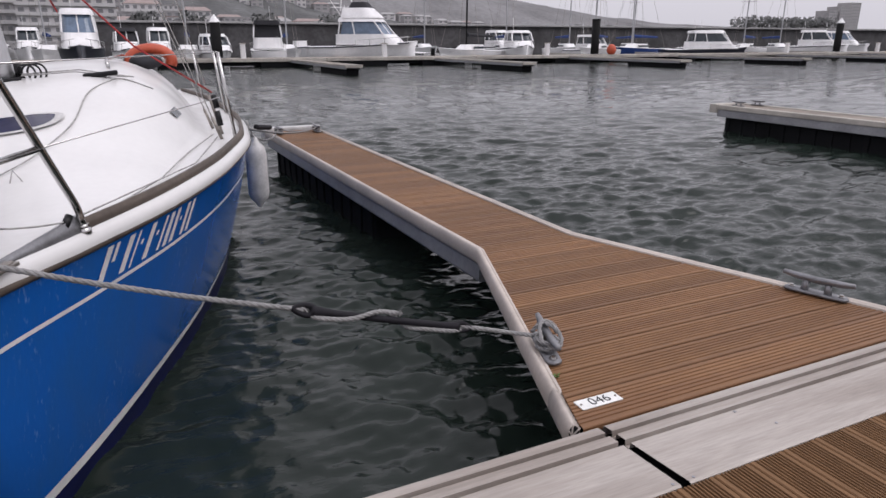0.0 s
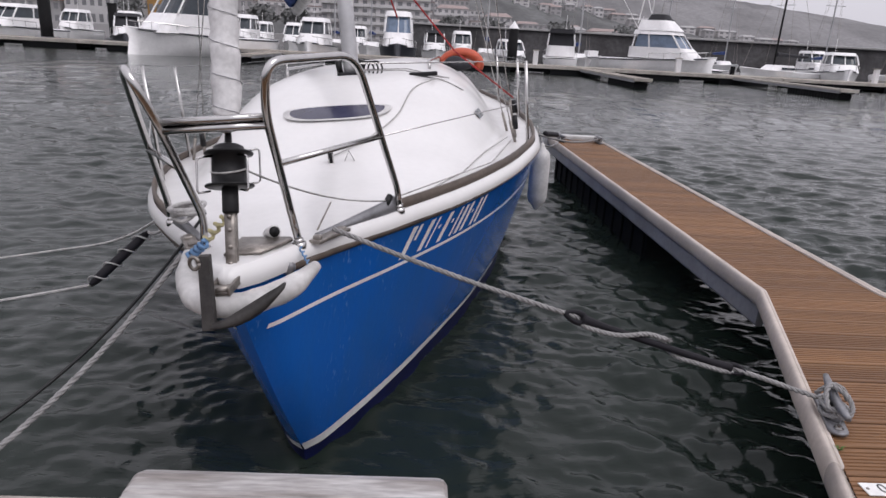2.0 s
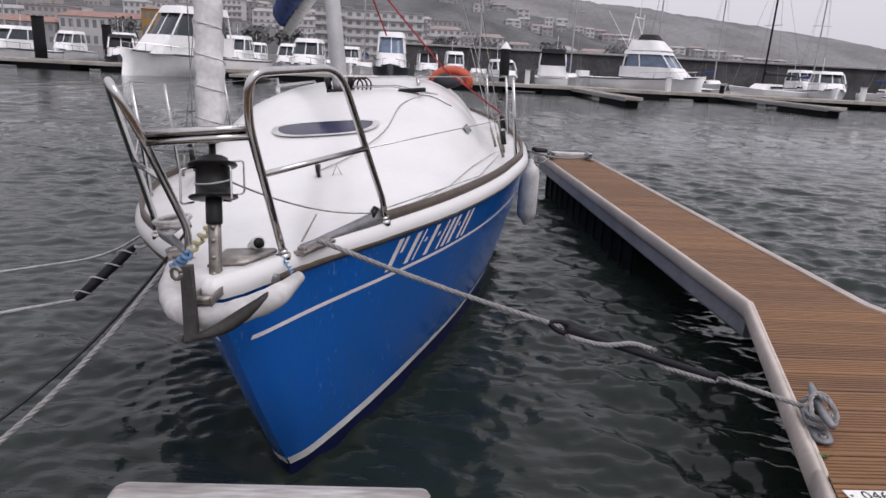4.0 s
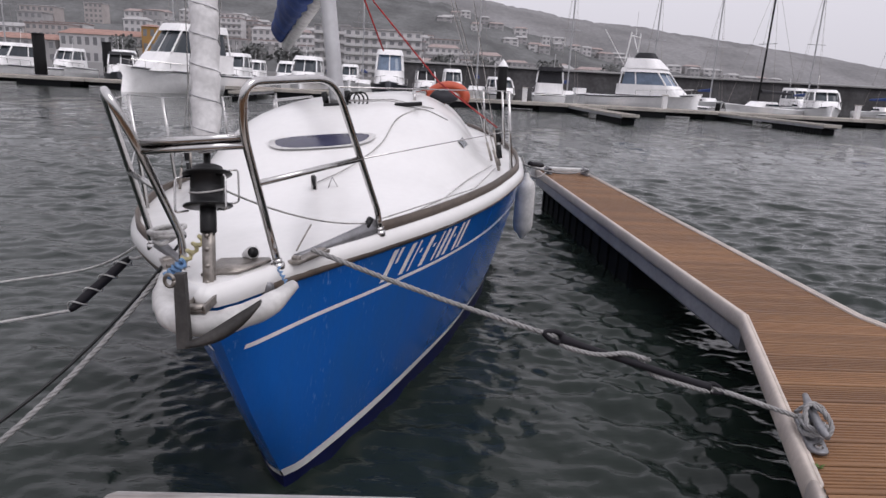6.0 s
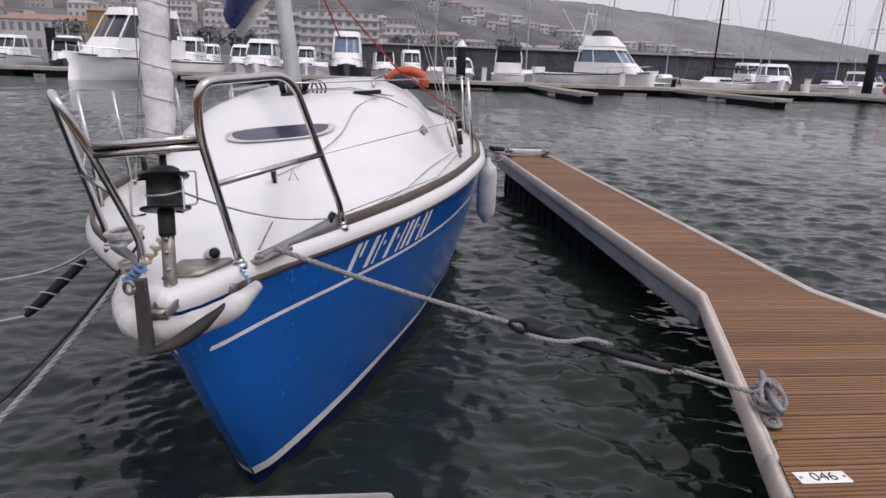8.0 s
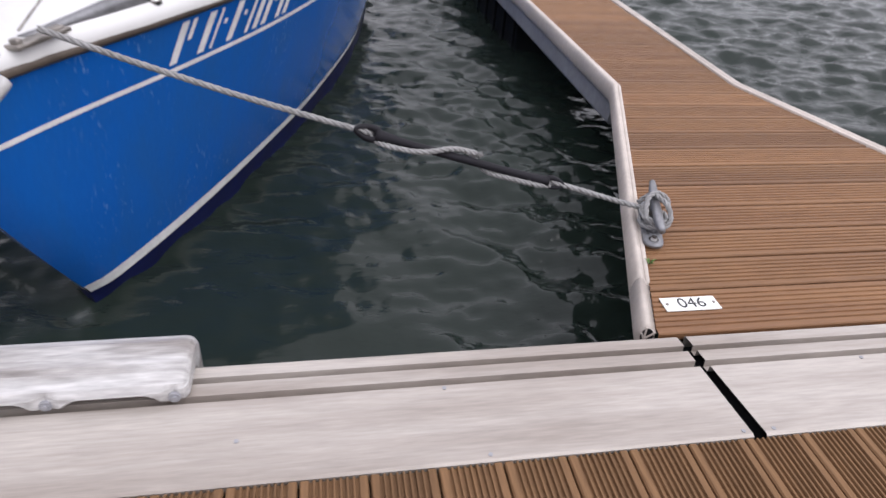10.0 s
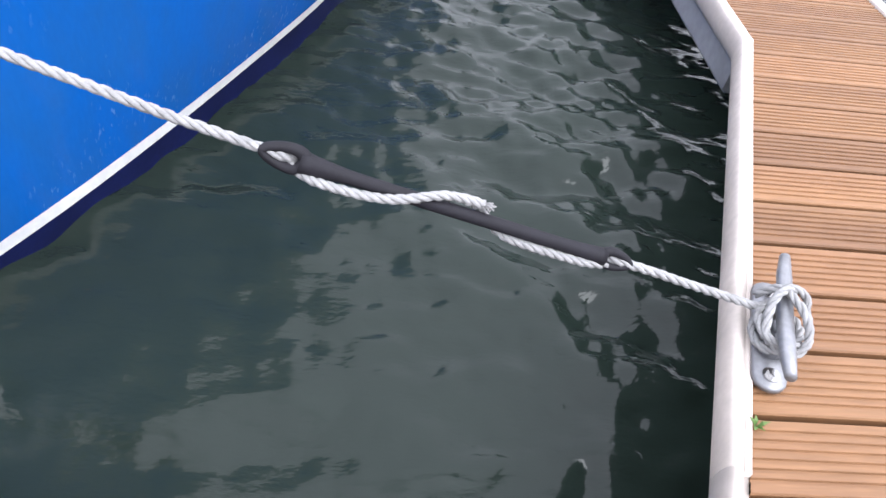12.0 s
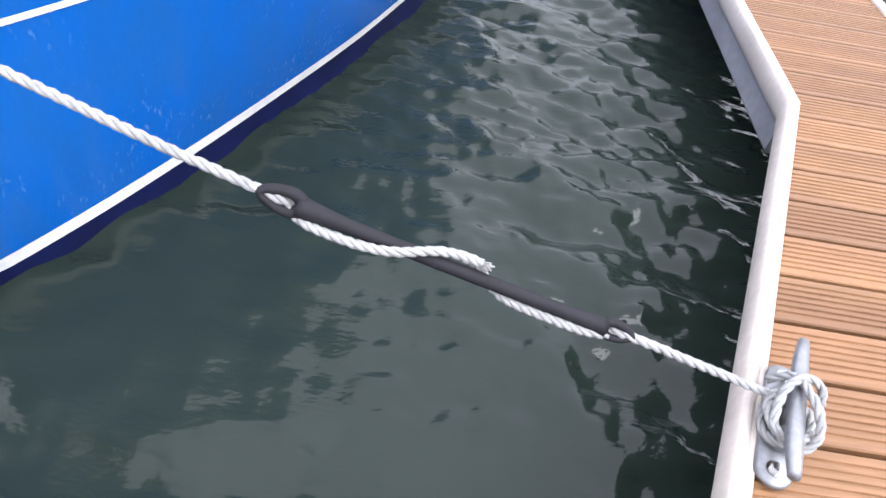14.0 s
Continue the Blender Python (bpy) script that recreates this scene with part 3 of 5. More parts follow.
for s in (-1, 1):
    hull_band(bm, lambda u: sheer(u) - 0.232, lambda u: sheer(u) - 0.215, s, 1, 0.003, ua=-0.425)
bpart("cove_stripe", bm, STRIPE, "thin white cove stripe", parent=hull)
for s in (-1, 1):
    bm = bmesh.new()
    P = [(s * (half(u, sheer(u) - 0.035, sheer(u)) + 0.004), u, sheer(u) - 0.03) for u in np.linspace(-0.36, STERN, 60)]
    tube(bm, P, 0.019, 6)
    bpart("rubbing_strake", bm, STRAKE, "weathered brown rubbing strake")
    bm = bmesh.new()
    P = [(s * (half(u, sheer(u), sheer(u)) - 0.035), u, sheer(u) + 0.055) for u in np.linspace(0.16, STERN - 0.2, 60)]
    rows = [[(p[0] - 0.012, p[1], p[2] - 0.03), (p[0] - 0.010, p[1], p[2] + 0.018), (p[0] + 0.010, p[1], p[2] + 0.018), (p[0] + 0.012, p[1], p[2] - 0.03)] for p in P]
    loft(bm, rows, close=True, caps=True)
    bpart("toe_rail", bm, STRAKE, "grey-brown wooden toe rail")


def camber(u, v, b):
    return 0.05 * min(1.0, b) * (1 - (v / max(b, 0.05)) ** 2)


def house(u, v):
    """Height of the cabin trunk above the deck."""
    h = smooth_interp(u, (0.35, 0.8, 1.2, 1.7, 2.2, 2.6, 3.6, 5.0), (0.0, 0.03, 0.10, 0.29, 0.45, 0.52, 0.56, 0.56))
    b = smooth_interp(u, (0.35, 0.8, 1.4, 2.0, 2.8, 5.0), (0.32, 0.60, 0.82, 0.95, 1.04, 1.08))
    q = min(1.0, abs(v) / b)
    return h * (1 - q ** 3.6) ** 0.75


def deck_w(u, v):
    b = half(u, sheer(u), sheer(u))
    return sheer(u) + 0.03 + camber(u, v, b) + (house(u, v) if u < 5.2 else 0)


bm = bmesh.new()
rows = []
for i in range(91):
    u = -0.555 + (STERN + 0.555) * (i / 90) ** 1.15
    b = half(u, sheer(u), sheer(u))
    s = sheer(u)
    row = [(-b - 0.004, u, s - 0.04), (-b - 0.012, u, s - 0.015), (-b - 0.006, u, s + 0.012)]
    for k in range(41):
        v = (b - 0.015) * (-1 + 2 * k / 40)
        row.append((v, u, deck_w(u, v)))
    row += [(b + 0.006, u, s + 0.012), (b + 0.012, u, s - 0.015), (b + 0.004, u, s - 0.04)]
    rows.append(row)
# rounded nose closing the deck moulding at the stem
first = rows[0]
cz = sheer(-0.555) - 0.01
for k, du in ((0.82, 0.018), (0.45, 0.03), (0.08, 0.034)):
    rows.insert(0, [(p[0] * k, -0.555 - du, cz + (p[2] - cz) * k) for p in first])
loft(bm, rows)
bm.verts.ensure_lookup_table()
bm.faces.new(bm.verts[:len(first)][::-1])
deck = bpart("deck", bm, WHITE, "glossy white deck and cabin trunk")


def on_deck(v, u, lift=0.0):
    return (v, u, deck_w(u, v) + lift)


# oval smoked window in the sloping front of the cabin
def window_patch(bm, uc, vc, ru, rv, lift, ring=None):
    n = 40
    def P(a, k):
        v = vc + rv * k * math.copysign(abs(math.cos(a)) ** 0.66, math.cos(a))
        u = uc + (ru * 0.24 if math.sin(a) > 0 else ru) * k * math.copysign(abs(math.sin(a)) ** 0.8, math.sin(a))
        return on_deck(v, u, lift)
    ks = ring or [0.01, 0.35, 0.7, 1.0]
    rows = [[P(2 * math.pi * i / n, k) for i in range(n)] for k in ks]
    return loft(bm, rows, close=True)


win = bpart("cabin_window", window_patch(bmesh.new(), 1.68, 0.0, 0.14, 0.30, 0.010), SMOKE, "oval smoked acrylic window")
bpart("window_frame", window_patch(bmesh.new(), 1.68, 0.0, 0.14, 0.30, 0.013, [0.99, 1.03, 1.10, 1.12]), FENDER, "pale grey oval gasket", parent=win)
for s in (-1, 1):
    bm = bmesh.new()
    rows = [[(s * (0.865 + 0.012 * k + 0.035 * t), 2.15 + 0.22 * t, deck_w(2.15 + 0.22 * t, 0.865 + 0.012 * k + 0.035 * t) + 0.012) for k in range(4)] for t in (0, 0.25, 0.5, 0.75, 1)]
    loft(bm, rows)
    bpart("side_window", bm, GLASS, "narrow dark cabin side window")


def stanchion(points, r, name="stanchion", m=STEEL, seg=10, rr=0.06):
    bm = bmesh.new()
    tube(bm, rounded(points, rr, 6), r, seg)
    return bpart(name, bm, m)


# pulpit of bent stainless tube
for s in (-1, 1):
    front, rear = (s * 0.165, -0.30, 1.05), (s * 0.475, 0.17, 1.04)
    rail = stanchion([front, (s * 0.150, -0.30, 1.16), (s * 0.165, -0.50, 1.52), (s * 0.20, -0.55, 1.66), (s * 0.40, -0.16, 1.66), (s * 0.475, 0.165, 1.12), rear], 0.0135, "pulpit_rail", rr=0.10)
    bm = bmesh.new()
    tube(bm, [(s * 0.157, -0.40, 1.345), (s * 0.445, 0.02, 1.36)], 0.011, 8)
    bpart("midrail", bm, STEEL, parent=rail)
    for p in (front, rear):
        bm = bmesh.new()
        tube(bm, [(p[0], p[1], p[2] - 0.02), (p[0], p[1], p[2] + 0.004)], 0.024, 12)
        tube(bm, [(p[0], p[1], p[2]), (p[0], p[1], p[2] + 0.018)], 0.0165, 10)
        bpart("base_flange", bm, STEEL, parent=rail)
for w in (1.475, 1.50):
    bm = bmesh.new()
    tube(bm, [(-0.162, -0.475, w), (0.162, -0.475, w)], 0.0125, 8)
    bpart("pulpit_crossbar", bm, STEEL)

# furling drum on the forestay, with its wire cage
FS = Vector((0.0, 3.4, 9.4)).normalized()
F0 = Vector((0, -0.52, 1.02))


def stay(w):
    return F0 + FS * ((w - F0.z) / FS.z)


def on_stay(profile, seg=20):
    bm = bmesh.new()
    t = FS
    a = Vector((1, 0, 0))
    b = t.cross(a)
    rows = [[stay(w) + (a * math.cos(k) + b * math.sin(k)) * r for k in (2 * math.pi * i / seg for i in range(seg))] for w, r in profile]
    return loft(bm, rows, close=True, caps=True)


drum = bpart("furling_drum", on_stay([(1.282, 0.03), (1.282, 0.072), (1.285, 0.077), (1.290, 0.075), (1.293, 0.053), (1.376, 0.053), (1.379, 0.073), (1.383, 0.077), (1.388, 0.074), (1.391, 0.050), (1.404, 0.047), (1.411, 0.034), (1.4125, 0.012), (1.47, 0.010)]), BLACK, "black furling drum")
for k in range(4):
    a = math.pi / 4 + k * math.pi / 2
    x, y = math.cos(a) * 0.112, math.sin(a) * 0.095
    p = [stay(w) for w in (1.282, 1.282, 1.385, 1.385)]
    off = Vector((x, y, 0))
    bm = bmesh.new()
    tube(bm, rounded([p[0] + off * 0.6, p[0] + off, p[2] + off, p[2] + off * 0.5], 0.012, 3), 0.0035, 6)
    bpart("cage_wire", bm, STEEL, parent=drum)
bpart("drum_toggle", on_stay([(1.205, 0.024), (1.21, 0.026), (1.28, 0.026), (1.285, 0.022)], 12), BLACK, parent=drum)
bm = bmesh.new()
tube(bm, [stay(1.332 + 0.005 * k / 20) + Vector((math.cos(a) * 0.056, math.sin(a) * 0.056, 0)) for k, a in ((k, 2 * math.pi * k / 20) for k in range(31))], 0.0034, 6)
bpart("rope_turn", bm, ROPEG, "grey line wound on the drum", parent=drum)
bm = bmesh.new()
for off in (-0.011, 0.011):
    loft(bm, [[stay(w) + Vector((x, off + y, 0)) for x, y in ((-0.017, -0.003), (0.017, -0.003), (0.017, 0.003), (-0.017, 0.003))] for w in (1.02, 1.10, 1.16, 1.215)], close=True, caps=True)
for w in (1.06, 1.11, 1.16, 1.20):
    c = stay(w)
    tube(bm, [c + Vector((0, -0.022, 0)), c + Vector((0, 0.018, 0))], 0.007, 8)
bpart("stay_link", bm, DULLSTEEL, "rust-stained steel stay link")

# furled foresail with its spiral of cloth
bm = bmesh.new()
rows, seg = [], 20
for i in range(420):
    w = 1.45 + (9.5 - 1.45) * i / 419
    r0 = 0.046 * min(1.0, 0.55 + (w - 1.45) * 6)
    ring = []
    for k in range(seg):
        a = 2 * math.pi * k / seg
        step = ((a / (2 * math.pi) + (w - 1.5) / 0.098) % 1.0)
        r = r0 * (0.90 + 0.18 * step)
        ring.append(stay(w) + Vector((math.cos(a) * r, math.sin(a) * r, 0)))
    rows.append(ring)
loft(bm, rows, close=True, caps=True)
foresail = bpart("furled_foresail", bm, SAILW, "white foresail rolled round the forestay")
# grey tube draws the seam together with the shadow of the cloth's edge
bm = bmesh.new()
P = []
for i in range(900):
    w = 1.50 + 2.7 * i / 899
    a = -2 * math.pi * (w - 1.5) / 0.098
    r = 0.0488 * min(1.0, 0.55 + (w - 1.45) * 6)
    P.append(stay(w) + Vector((math.cos(a) * r, math.sin(a) * r, 0)))
tube(bm, P, 0.0016, 4)
bpart("seam_shadow", bm, SEAMSHADOW, "grey spiral seam with its edge shadow drawn in", parent=foresail)

# mast, boom cover, rigging
mast_rows = []
for w in (1.50, 1.6, 2.0, 4.0, 10.4):
    mast_rows.append([(math.cos(a) * 0.055, 2.42 + (w - 1.5) * 0.012 + math.sin(a) * 0.078, w) for a in (2 * math.pi * k / 20 for k in range(20))])
bpart("mast", loft(bmesh.new(), mast_rows, close=True, caps=True), MASTM, "silver aluminium mast")
bm = bmesh.new()
box(bm, -0.09, 0.09, 2.32, 2.52, 1.47, 1.52, 0.012)
tube(bm, [(0.075, 2.40, 1.50), (0.085, 2.38, 1.60)], 0.022, 8)
tube(bm, [(-0.075, 2.40, 1.50), (-0.085, 2.38, 1.60)], 0.022, 8)
bpart("mast_step", bm, BLACK)
bm = bmesh.new()
tube(bm, [(-0.05, 2.5, 2.30), (-1.1, 5.9, 2.15)], 0.06, 10)
bpart("boom", bm, FENDER)
bm = bmesh.new()
rows = []
for k in range(26):
    t = k / 25
    rr = 0.145 - 0.05 * t + 0.014 * math.sin(k * 1.9)
    rows.append([(-0.16 - 1.0 * t + math.cos(a) * rr * (0.8 + 0.1 * math.sin(3 * a + k)), 2.54 + 3.3 * t, 2.45 - 0.12 * t + math.sin(a) * rr * 1.4) for a in (2 * math.pi * j / 16 for j in range(16))])
loft(bm, rows, close=True, caps=True)
bpart("boom_cover", bm, SAILB, "navy canvas cover over the boom")


def wire(pts, r=0.004, m=STEEL, name="wire", seg=5):
    bm = bmesh.new()
    tube(bm, pts, r, seg)
    return bpart(name, bm, m)


for s in (-1, 1):
    for u, v, top in ((2.45, 1.17, 10.2), (2.85, 1.14, 6.0), (2.15, 1.14, 6.0)):
        foot = on_deck(s * v, u, 0.0)
        w = wire([foot, (s * 0.05, 2.45, top)], 0.004, STEEL, "shroud")
        bm = bmesh.new()
        tube(bm, [foot, Vector(foot).lerp(Vector((s * 0.05, 2.45, top)), 0.03)], 0.011, 8)
        bpart("turnbuckle", bm, DULLSTEEL, parent=w)
    bm = bmesh.new()
    tube(bm, [on_deck(s * 1.17, 2.45, 0.06), on_deck(s * 1.165, 2.45, 0.16)], 0.022, 8)
    tube(bm, [on_deck(s * 1.17, 2.45, 0.18), on_deck(s * 1.165, 2.45, 0.27)], 0.022, 8)
    bpart("shroud_block", bm, BLACK)
    # guardrail posts and wires
    posts = []
    for u in ((2.15, 4.0, 5.8) if s > 0 else (1.3, 2.4, 4.0, 5.8)):
        v = half(u, sheer(u), sheer(u)) - 0.07
        base = on_deck(s * v, u, -0.01)
        top = (base[0], base[1], base[2] + (0.56 if s > 0 else 0.66))
        stanchion([base, top], 0.0115)
        posts.append(top)
    pt = (s * 0.40, -0.16, 1.63)
    wire([pt] + posts, 0.003, STEEL, "guard_wire")
    wire([(s * 0.445, 0.02, 1.36)] + [(p[0], p[1], p[2] - 0.27) for p in posts], 0.003, STEEL, "guard_wire")

# jib sheet, furling line and halyards lying on the deck
E0 = on_deck
wire(sag(stay(1.334) + Vector((0.055, -0.01, 0)), (0.435, 0.135, 1.085), 0.035), 0.0036, ROPEG, "furling_line")
wire([(0.435, 0.135, 1.085), E0(0.56, 0.45, 0.03), E0(0.92, 1.2, 0.015), E0(1.12, 2.2, 0.015)], 0.0036, ROPEG, "furling_line")
bm = bmesh.new()
tube(bm, [(0.425, 0.12, 1.07), (0.445, 0.15, 1.10)], 0.014, 10)
bpart("turning_block", bm, BLACK)
wire(rounded([E0(0.05, 1.05, 0.01), E0(0.2, 1.25, 0.01), E0(0.38, 1.55, 0.012), E0(0.45, 2.0, 0.012), E0(0.62, 2.4, 0.012), E0(0.8, 2.45, 0.012)], 0.15), 0.004, ROPEG, "jib_sheet")
wire([E0(0.47, 0.15, 0.02), E0(0.75, 0.9, 0.012), E0(0.9, 1.6, 0.012), E0(1.1, 2.3, 0.02)], 0.0036, ROPEG, "jackline")
wire([(0.1, 2.45, 3.1), (0.32, 2.43, 2.2), (0.75, 2.4, 1.62), (1.16, 2.44, 1.27)], 0.006, RED, "red_line")
wire([(0.06, 2.45, 3.2), (0.2, 2.9, 2.3), (0.3, 3.2, 1.9)], 0.007, RED, "red_line")
# upright turning block and a wire eye on the sloping foredeck
block_foot = Vector(E0(0.06, 0.98))
bm = bmesh.new()
tube(bm, [block_foot + Vector((-0.006, 0, 0.045)), block_foot + Vector((0.006, 0, 0.045))], 0.026, 14)
tube(bm, [block_foot, block_foot + Vector((0, 0, 0.03))], 0.009, 8)
block = bpart("deck_block", bm, BLACK, "small black turning block")
bm = bmesh.new()
tube(bm, rounded([block_foot + Vector((-0.012, -0.01, 0)), block_foot + Vector((-0.012, 0, 0.075)), block_foot + Vector((0.012, 0, 0.075)), block_foot + Vector((0.012, -0.01, 0))], 0.012, 4), 0.004, 6)
bpart("strap", bm, STEEL, parent=block)
bm = bmesh.new()
tube(bm, [E0(0.13, 1.0, 0.0), E0(0.155, 1.0, 0.055), E0(0.18, 1.0, 0.0)], 0.0035, 6)
bpart("deck_eye", bm, STEEL)
bm = bmesh.new()
box(bm, -0.10, 0.10, -0.03, 0.03, 0.0, 0.03, 0.01, Matrix.Translation(E0(0.52, 2.35)) )
bpart("halyard_clutch", bm, BLACK)
for s in (-1, 1):
    bm = bmesh.new()
    tube(bm, rounded([E0(s * 0.55, 2.75, 0.0), E0(s * 0.55, 2.8, 0.06), E0(s * 0.6, 4.6, 0.06), E0(s * 0.6, 4.65, 0.0)], 0.03, 3), 0.012, 8)
    bpart("handrail", bm, STEEL)
# coiled red line and orange rescue buoy on the guardrail aft
bm = bmesh.new()
rows = []
for i in range(22):
    a = math.pi * 1.45 * i / 21 - 0.4
    c = Vector((0.82 + math.cos(a) * 0.19, 4.7, 1.45 + math.sin(a) * 0.12))
    rad = Vector((math.cos(a), 0, math.sin(a))).normalized()
    rows.append([c + (rad * math.cos(k) * 0.055 + Vector((0, 1, 0)) * math.sin(k) * 0.09) for k in (2 * math.pi * j / 10 for j in range(10))])
loft(bm, rows, close=True, caps=True)
ring = part("horseshoe_buoy", bm, ORANGE, None, "", True)
ring.matrix_world = BOAT
tagged(ring, "orange vinyl horseshoe rescue buoy on the cabin", "lifebuoy")

bm = bmesh.new()
bmesh.ops.create_icosphere(bm, subdivisions=3, radius=0.11)
for v in bm.verts:
    k = 1 + 0.35 * noise.noise(v.co * 9)
    v.co = Vector((v.co.x * 1.3 * k, v.co.y * k, v.co.z * 0.7 * k)) + Vector((0.78, 4.55, 1.47))
bag = part("folded_tarpaulin", bm, CANVAS, None, "", True)
bag.matrix_world = BOAT
tagged(bag, "crumpled dark tarpaulin bundle on the cabin side", "tarpaulin")

# cast ramps leading up to the toe rails, steel caps at the strake ends
for s in (-1, 1):
    bm = bmesh.new()
    rows = []
    for k in range(9):
        u = -0.19 + 0.37 * k / 8
        v = half(u, sheer(u), sheer(u)) - 0.038
        base, h = deck_w(u, v) - 0.004, 0.010 + 0.052 * (k / 8) ** 1.2
        rows.append([(s * (v - 0.030), u, base), (s * (v - 0.012), u, base + h), (s * (v + 0.010), u, base + h), (s * (v + 0.020), u, base)])
    loft(bm, rows, close=True, caps=True)
    bpart("toe_rail_ramp", bm, GALV, "pale grey cast ramp at the toe rail's end")
    bm = bmesh.new()
    c = Vector((s * (half(-0.37, 0.96, sheer(-0.37)) + 0.006), -0.37, sheer(-0.37) - 0.03))
    tube(bm, [c + Vector((0, -0.03, 0)), c + Vector((0, -0.024, 0)), c + Vector((0, 0.02, 0))], lambda t: 0.014 + 0.010 * min(1, 3 * t), 12)
    bpart("strake_cap", bm, GALV, "rounded grey metal cap")
# lines gathered at the mast foot
bm = bmesh.new()
for q in range(3):
    c = Vector((0.12 + 0.02 * q, 2.36, 1.53))
    tube(bm, [c + Vector((0.05 * math.cos(a) + 0.01 * q, 0.02 * math.sin(2 * a), 0.055 * math.sin(a))) for a in (2 * math.pi * k / 20 for k in range(21))], 0.006, 6)
bpart("gathered_line", bm, BLACK, "black lines coiled at the mast foot")
for v0, u0, v1, u1 in ((0.10, 2.30, 0.66, 2.42), (0.10, 2.34, 0.70, 2.50)):
    wire([E0(v0, u0, 0.03), E0((v0 + v1) / 2, (u0 + u1) / 2, 0.02), E0(v1, u1, 0.02)], 0.0045, ROPEG, "halyard_tail")

# mooring fairleads
for s in (-1, 1):
    bm = bmesh.new()
    p = Vector(on_deck(s * 0.255, -0.20))
    m = Matrix.Translation(p) @ Matrix.Rotation(s * radians(-28), 4, "Z")
    box(bm, -0.025, 0.025, -0.09, 0.09, -0.005, 0.008, 0.003, m)
    box(bm, -0.016, 0.016, -0.080, -0.060, 0.0, 0.022, 0.006, m)
    box(bm, -0.016, 0.016, 0.030, 0.080, 0.0, 0.016, 0.006, m)
    bpart("fairlead", bm, DULLSTEEL, "tarnished metal fairlead")
bm = bmesh.new()
outline = ((-0.05, -0.44), (0.07, -0.44), (0.145, -0.30), (0.13, -0.27), (-0.05, -0.24))
loft(bm, [[(x, y, w) for x, y in outline] for w in (1.060, 1.067, 1.068)], close=True, caps=True)
bpart("anchor_locker_plate", bm, DULLSTEEL, "dull steel plate on the foredeck")

bm = bmesh.new()
tube(bm, [(0.03, -0.215, 1.066), (0.055, -0.245, 1.082), (0.075, -0.27, 1.088)], lambda t: 0.014 + 0.010 * t, 14)
pipe = bpart("chain_pipe", bm, WHITE, "white moulded chain pipe with its mouth blacked in")
# black disc on the closed pipe end paints the dark of its mouth
bm = bmesh.new()
tube(bm, [(0.0748, -0.2698, 1.088), (0.0775, -0.2732, 1.0888)], 0.019, 12)
bpart("mouth_shade_disc", bm, BLACK, parent=pipe)
bm = bmesh.new()
c0 = Vector((-0.33, 0.0, 1.07))
P = []
for i in range(70):
    a = i * 0.36
    P.append(c0 + Vector((0.05 * math.cos(a) * (1 + 0.3 * math.sin(i * 0.21)), 0.075 * math.sin(a), 0.02 + 0.045 * abs(math.sin(i * 0.13)))))
tube(bm, P, 0.010, 6)
bpart("coiled_rope", bm, ROPEG, "grey rope turned up on a deck cleat")
bm = bmesh.new()
tube(bm, [(0.21, -0.20, 1.068), (0.225, 0.02, 1.115)], 0.0035, 5)
bpart("thin_rod", bm, DULLSTEEL)

# bow roller, anchor and the white padded hose wrapped round the stem
bm = bmesh.new()
for x in (-0.045, 0.045):
    box(bm, x * 0.7 - 0.004, x * 0.7 + 0.004, -0.665, -0.36, 1.005, 1.032, 0.003)
box(bm, -0.0275, 0.0275, -0.66, -0.36, 1.006, 1.016, 0.002)
tube(bm, [(-0.032, -0.645, 1.02), (0.032, -0.645, 1.02)], 0.014, 10)
bpart("bow_roller", bm, DULLSTEEL)
bm = bmesh.new()
hose = rounded([(0.25, -0.44, 1.015), (0.185, -0.54, 0.975), (0.05, -0.655, 0.965), (-0.08, -0.63, 0.975), (-0.16, -0.50, 1.0), (-0.19, -0.38, 1.06)], 0.16, 6)
tube(bm, resample(hose, 0.02), lambda t: 0.038 * (0.45 + 0.55 * min(1, 6 * t, 6 * (1 - t))) * (1 + 0.03 * math.sin(t * 60)), 14)
bpart("bow_cushion", bm, FENDER, "white padded hose wrapped round the stem")


def bw(v, u, w):
    return BOAT @ Vector((v, u, w))


# anchor stowed on the bow roller: shank and two flukes
anchor = thing("anchor", BOAT, "grey galvanised anchor hanging at the bow", "anchor")
bm = bmesh.new()
rows = []
for t in (0, 0.3, 0.7, 1.0):
    c = Vector((-0.02, -0.715 + 0.05 * t, 0.925 + 0.21 * t))
    rows.append([c + Vector((x * (0.019 - 0.003 * t), y * 0.012, 0)) for x, y in ((-1, -1), (1, -1), (1, 1), (-1, 1))])
loft(bm, rows, close=True, caps=True)
part("shank", bm, ANCHORM, anchor)
bm = bmesh.new()
rows = []
for i in range(9):
    t = i / 8
    c = Vector((-0.01 + 0.215 * t, -0.725 + 0.05 * t, 0.935 + 0.10 * t * t))
    h = 0.010 + 0.028 * math.sin(math.pi * min(1, t * 1.02)) * (0.4 + 0.6 * t)
    rows.append([c + Vector((0, -0.006, -h * 0.6)), c + Vector((0, -0.014, 0)), c + Vector((0, 0.004, h)), c + Vector((0, 0.012, 0))])
loft(bm, rows, close=True, caps=True)
part("fluke", bm, ANCHORM, anchor, smooth=True)
bm = bmesh.new()
tube(bm, [Vector((-0.03, -0.72, 1.13)) + Vector((math.cos(a) * 0.013, 0, math.sin(a) * 0.018)) for a in (2 * math.pi * k / 14 for k in range(15))], 0.006, 6)
part("shackle", bm, DULLSTEEL, anchor, smooth=True)

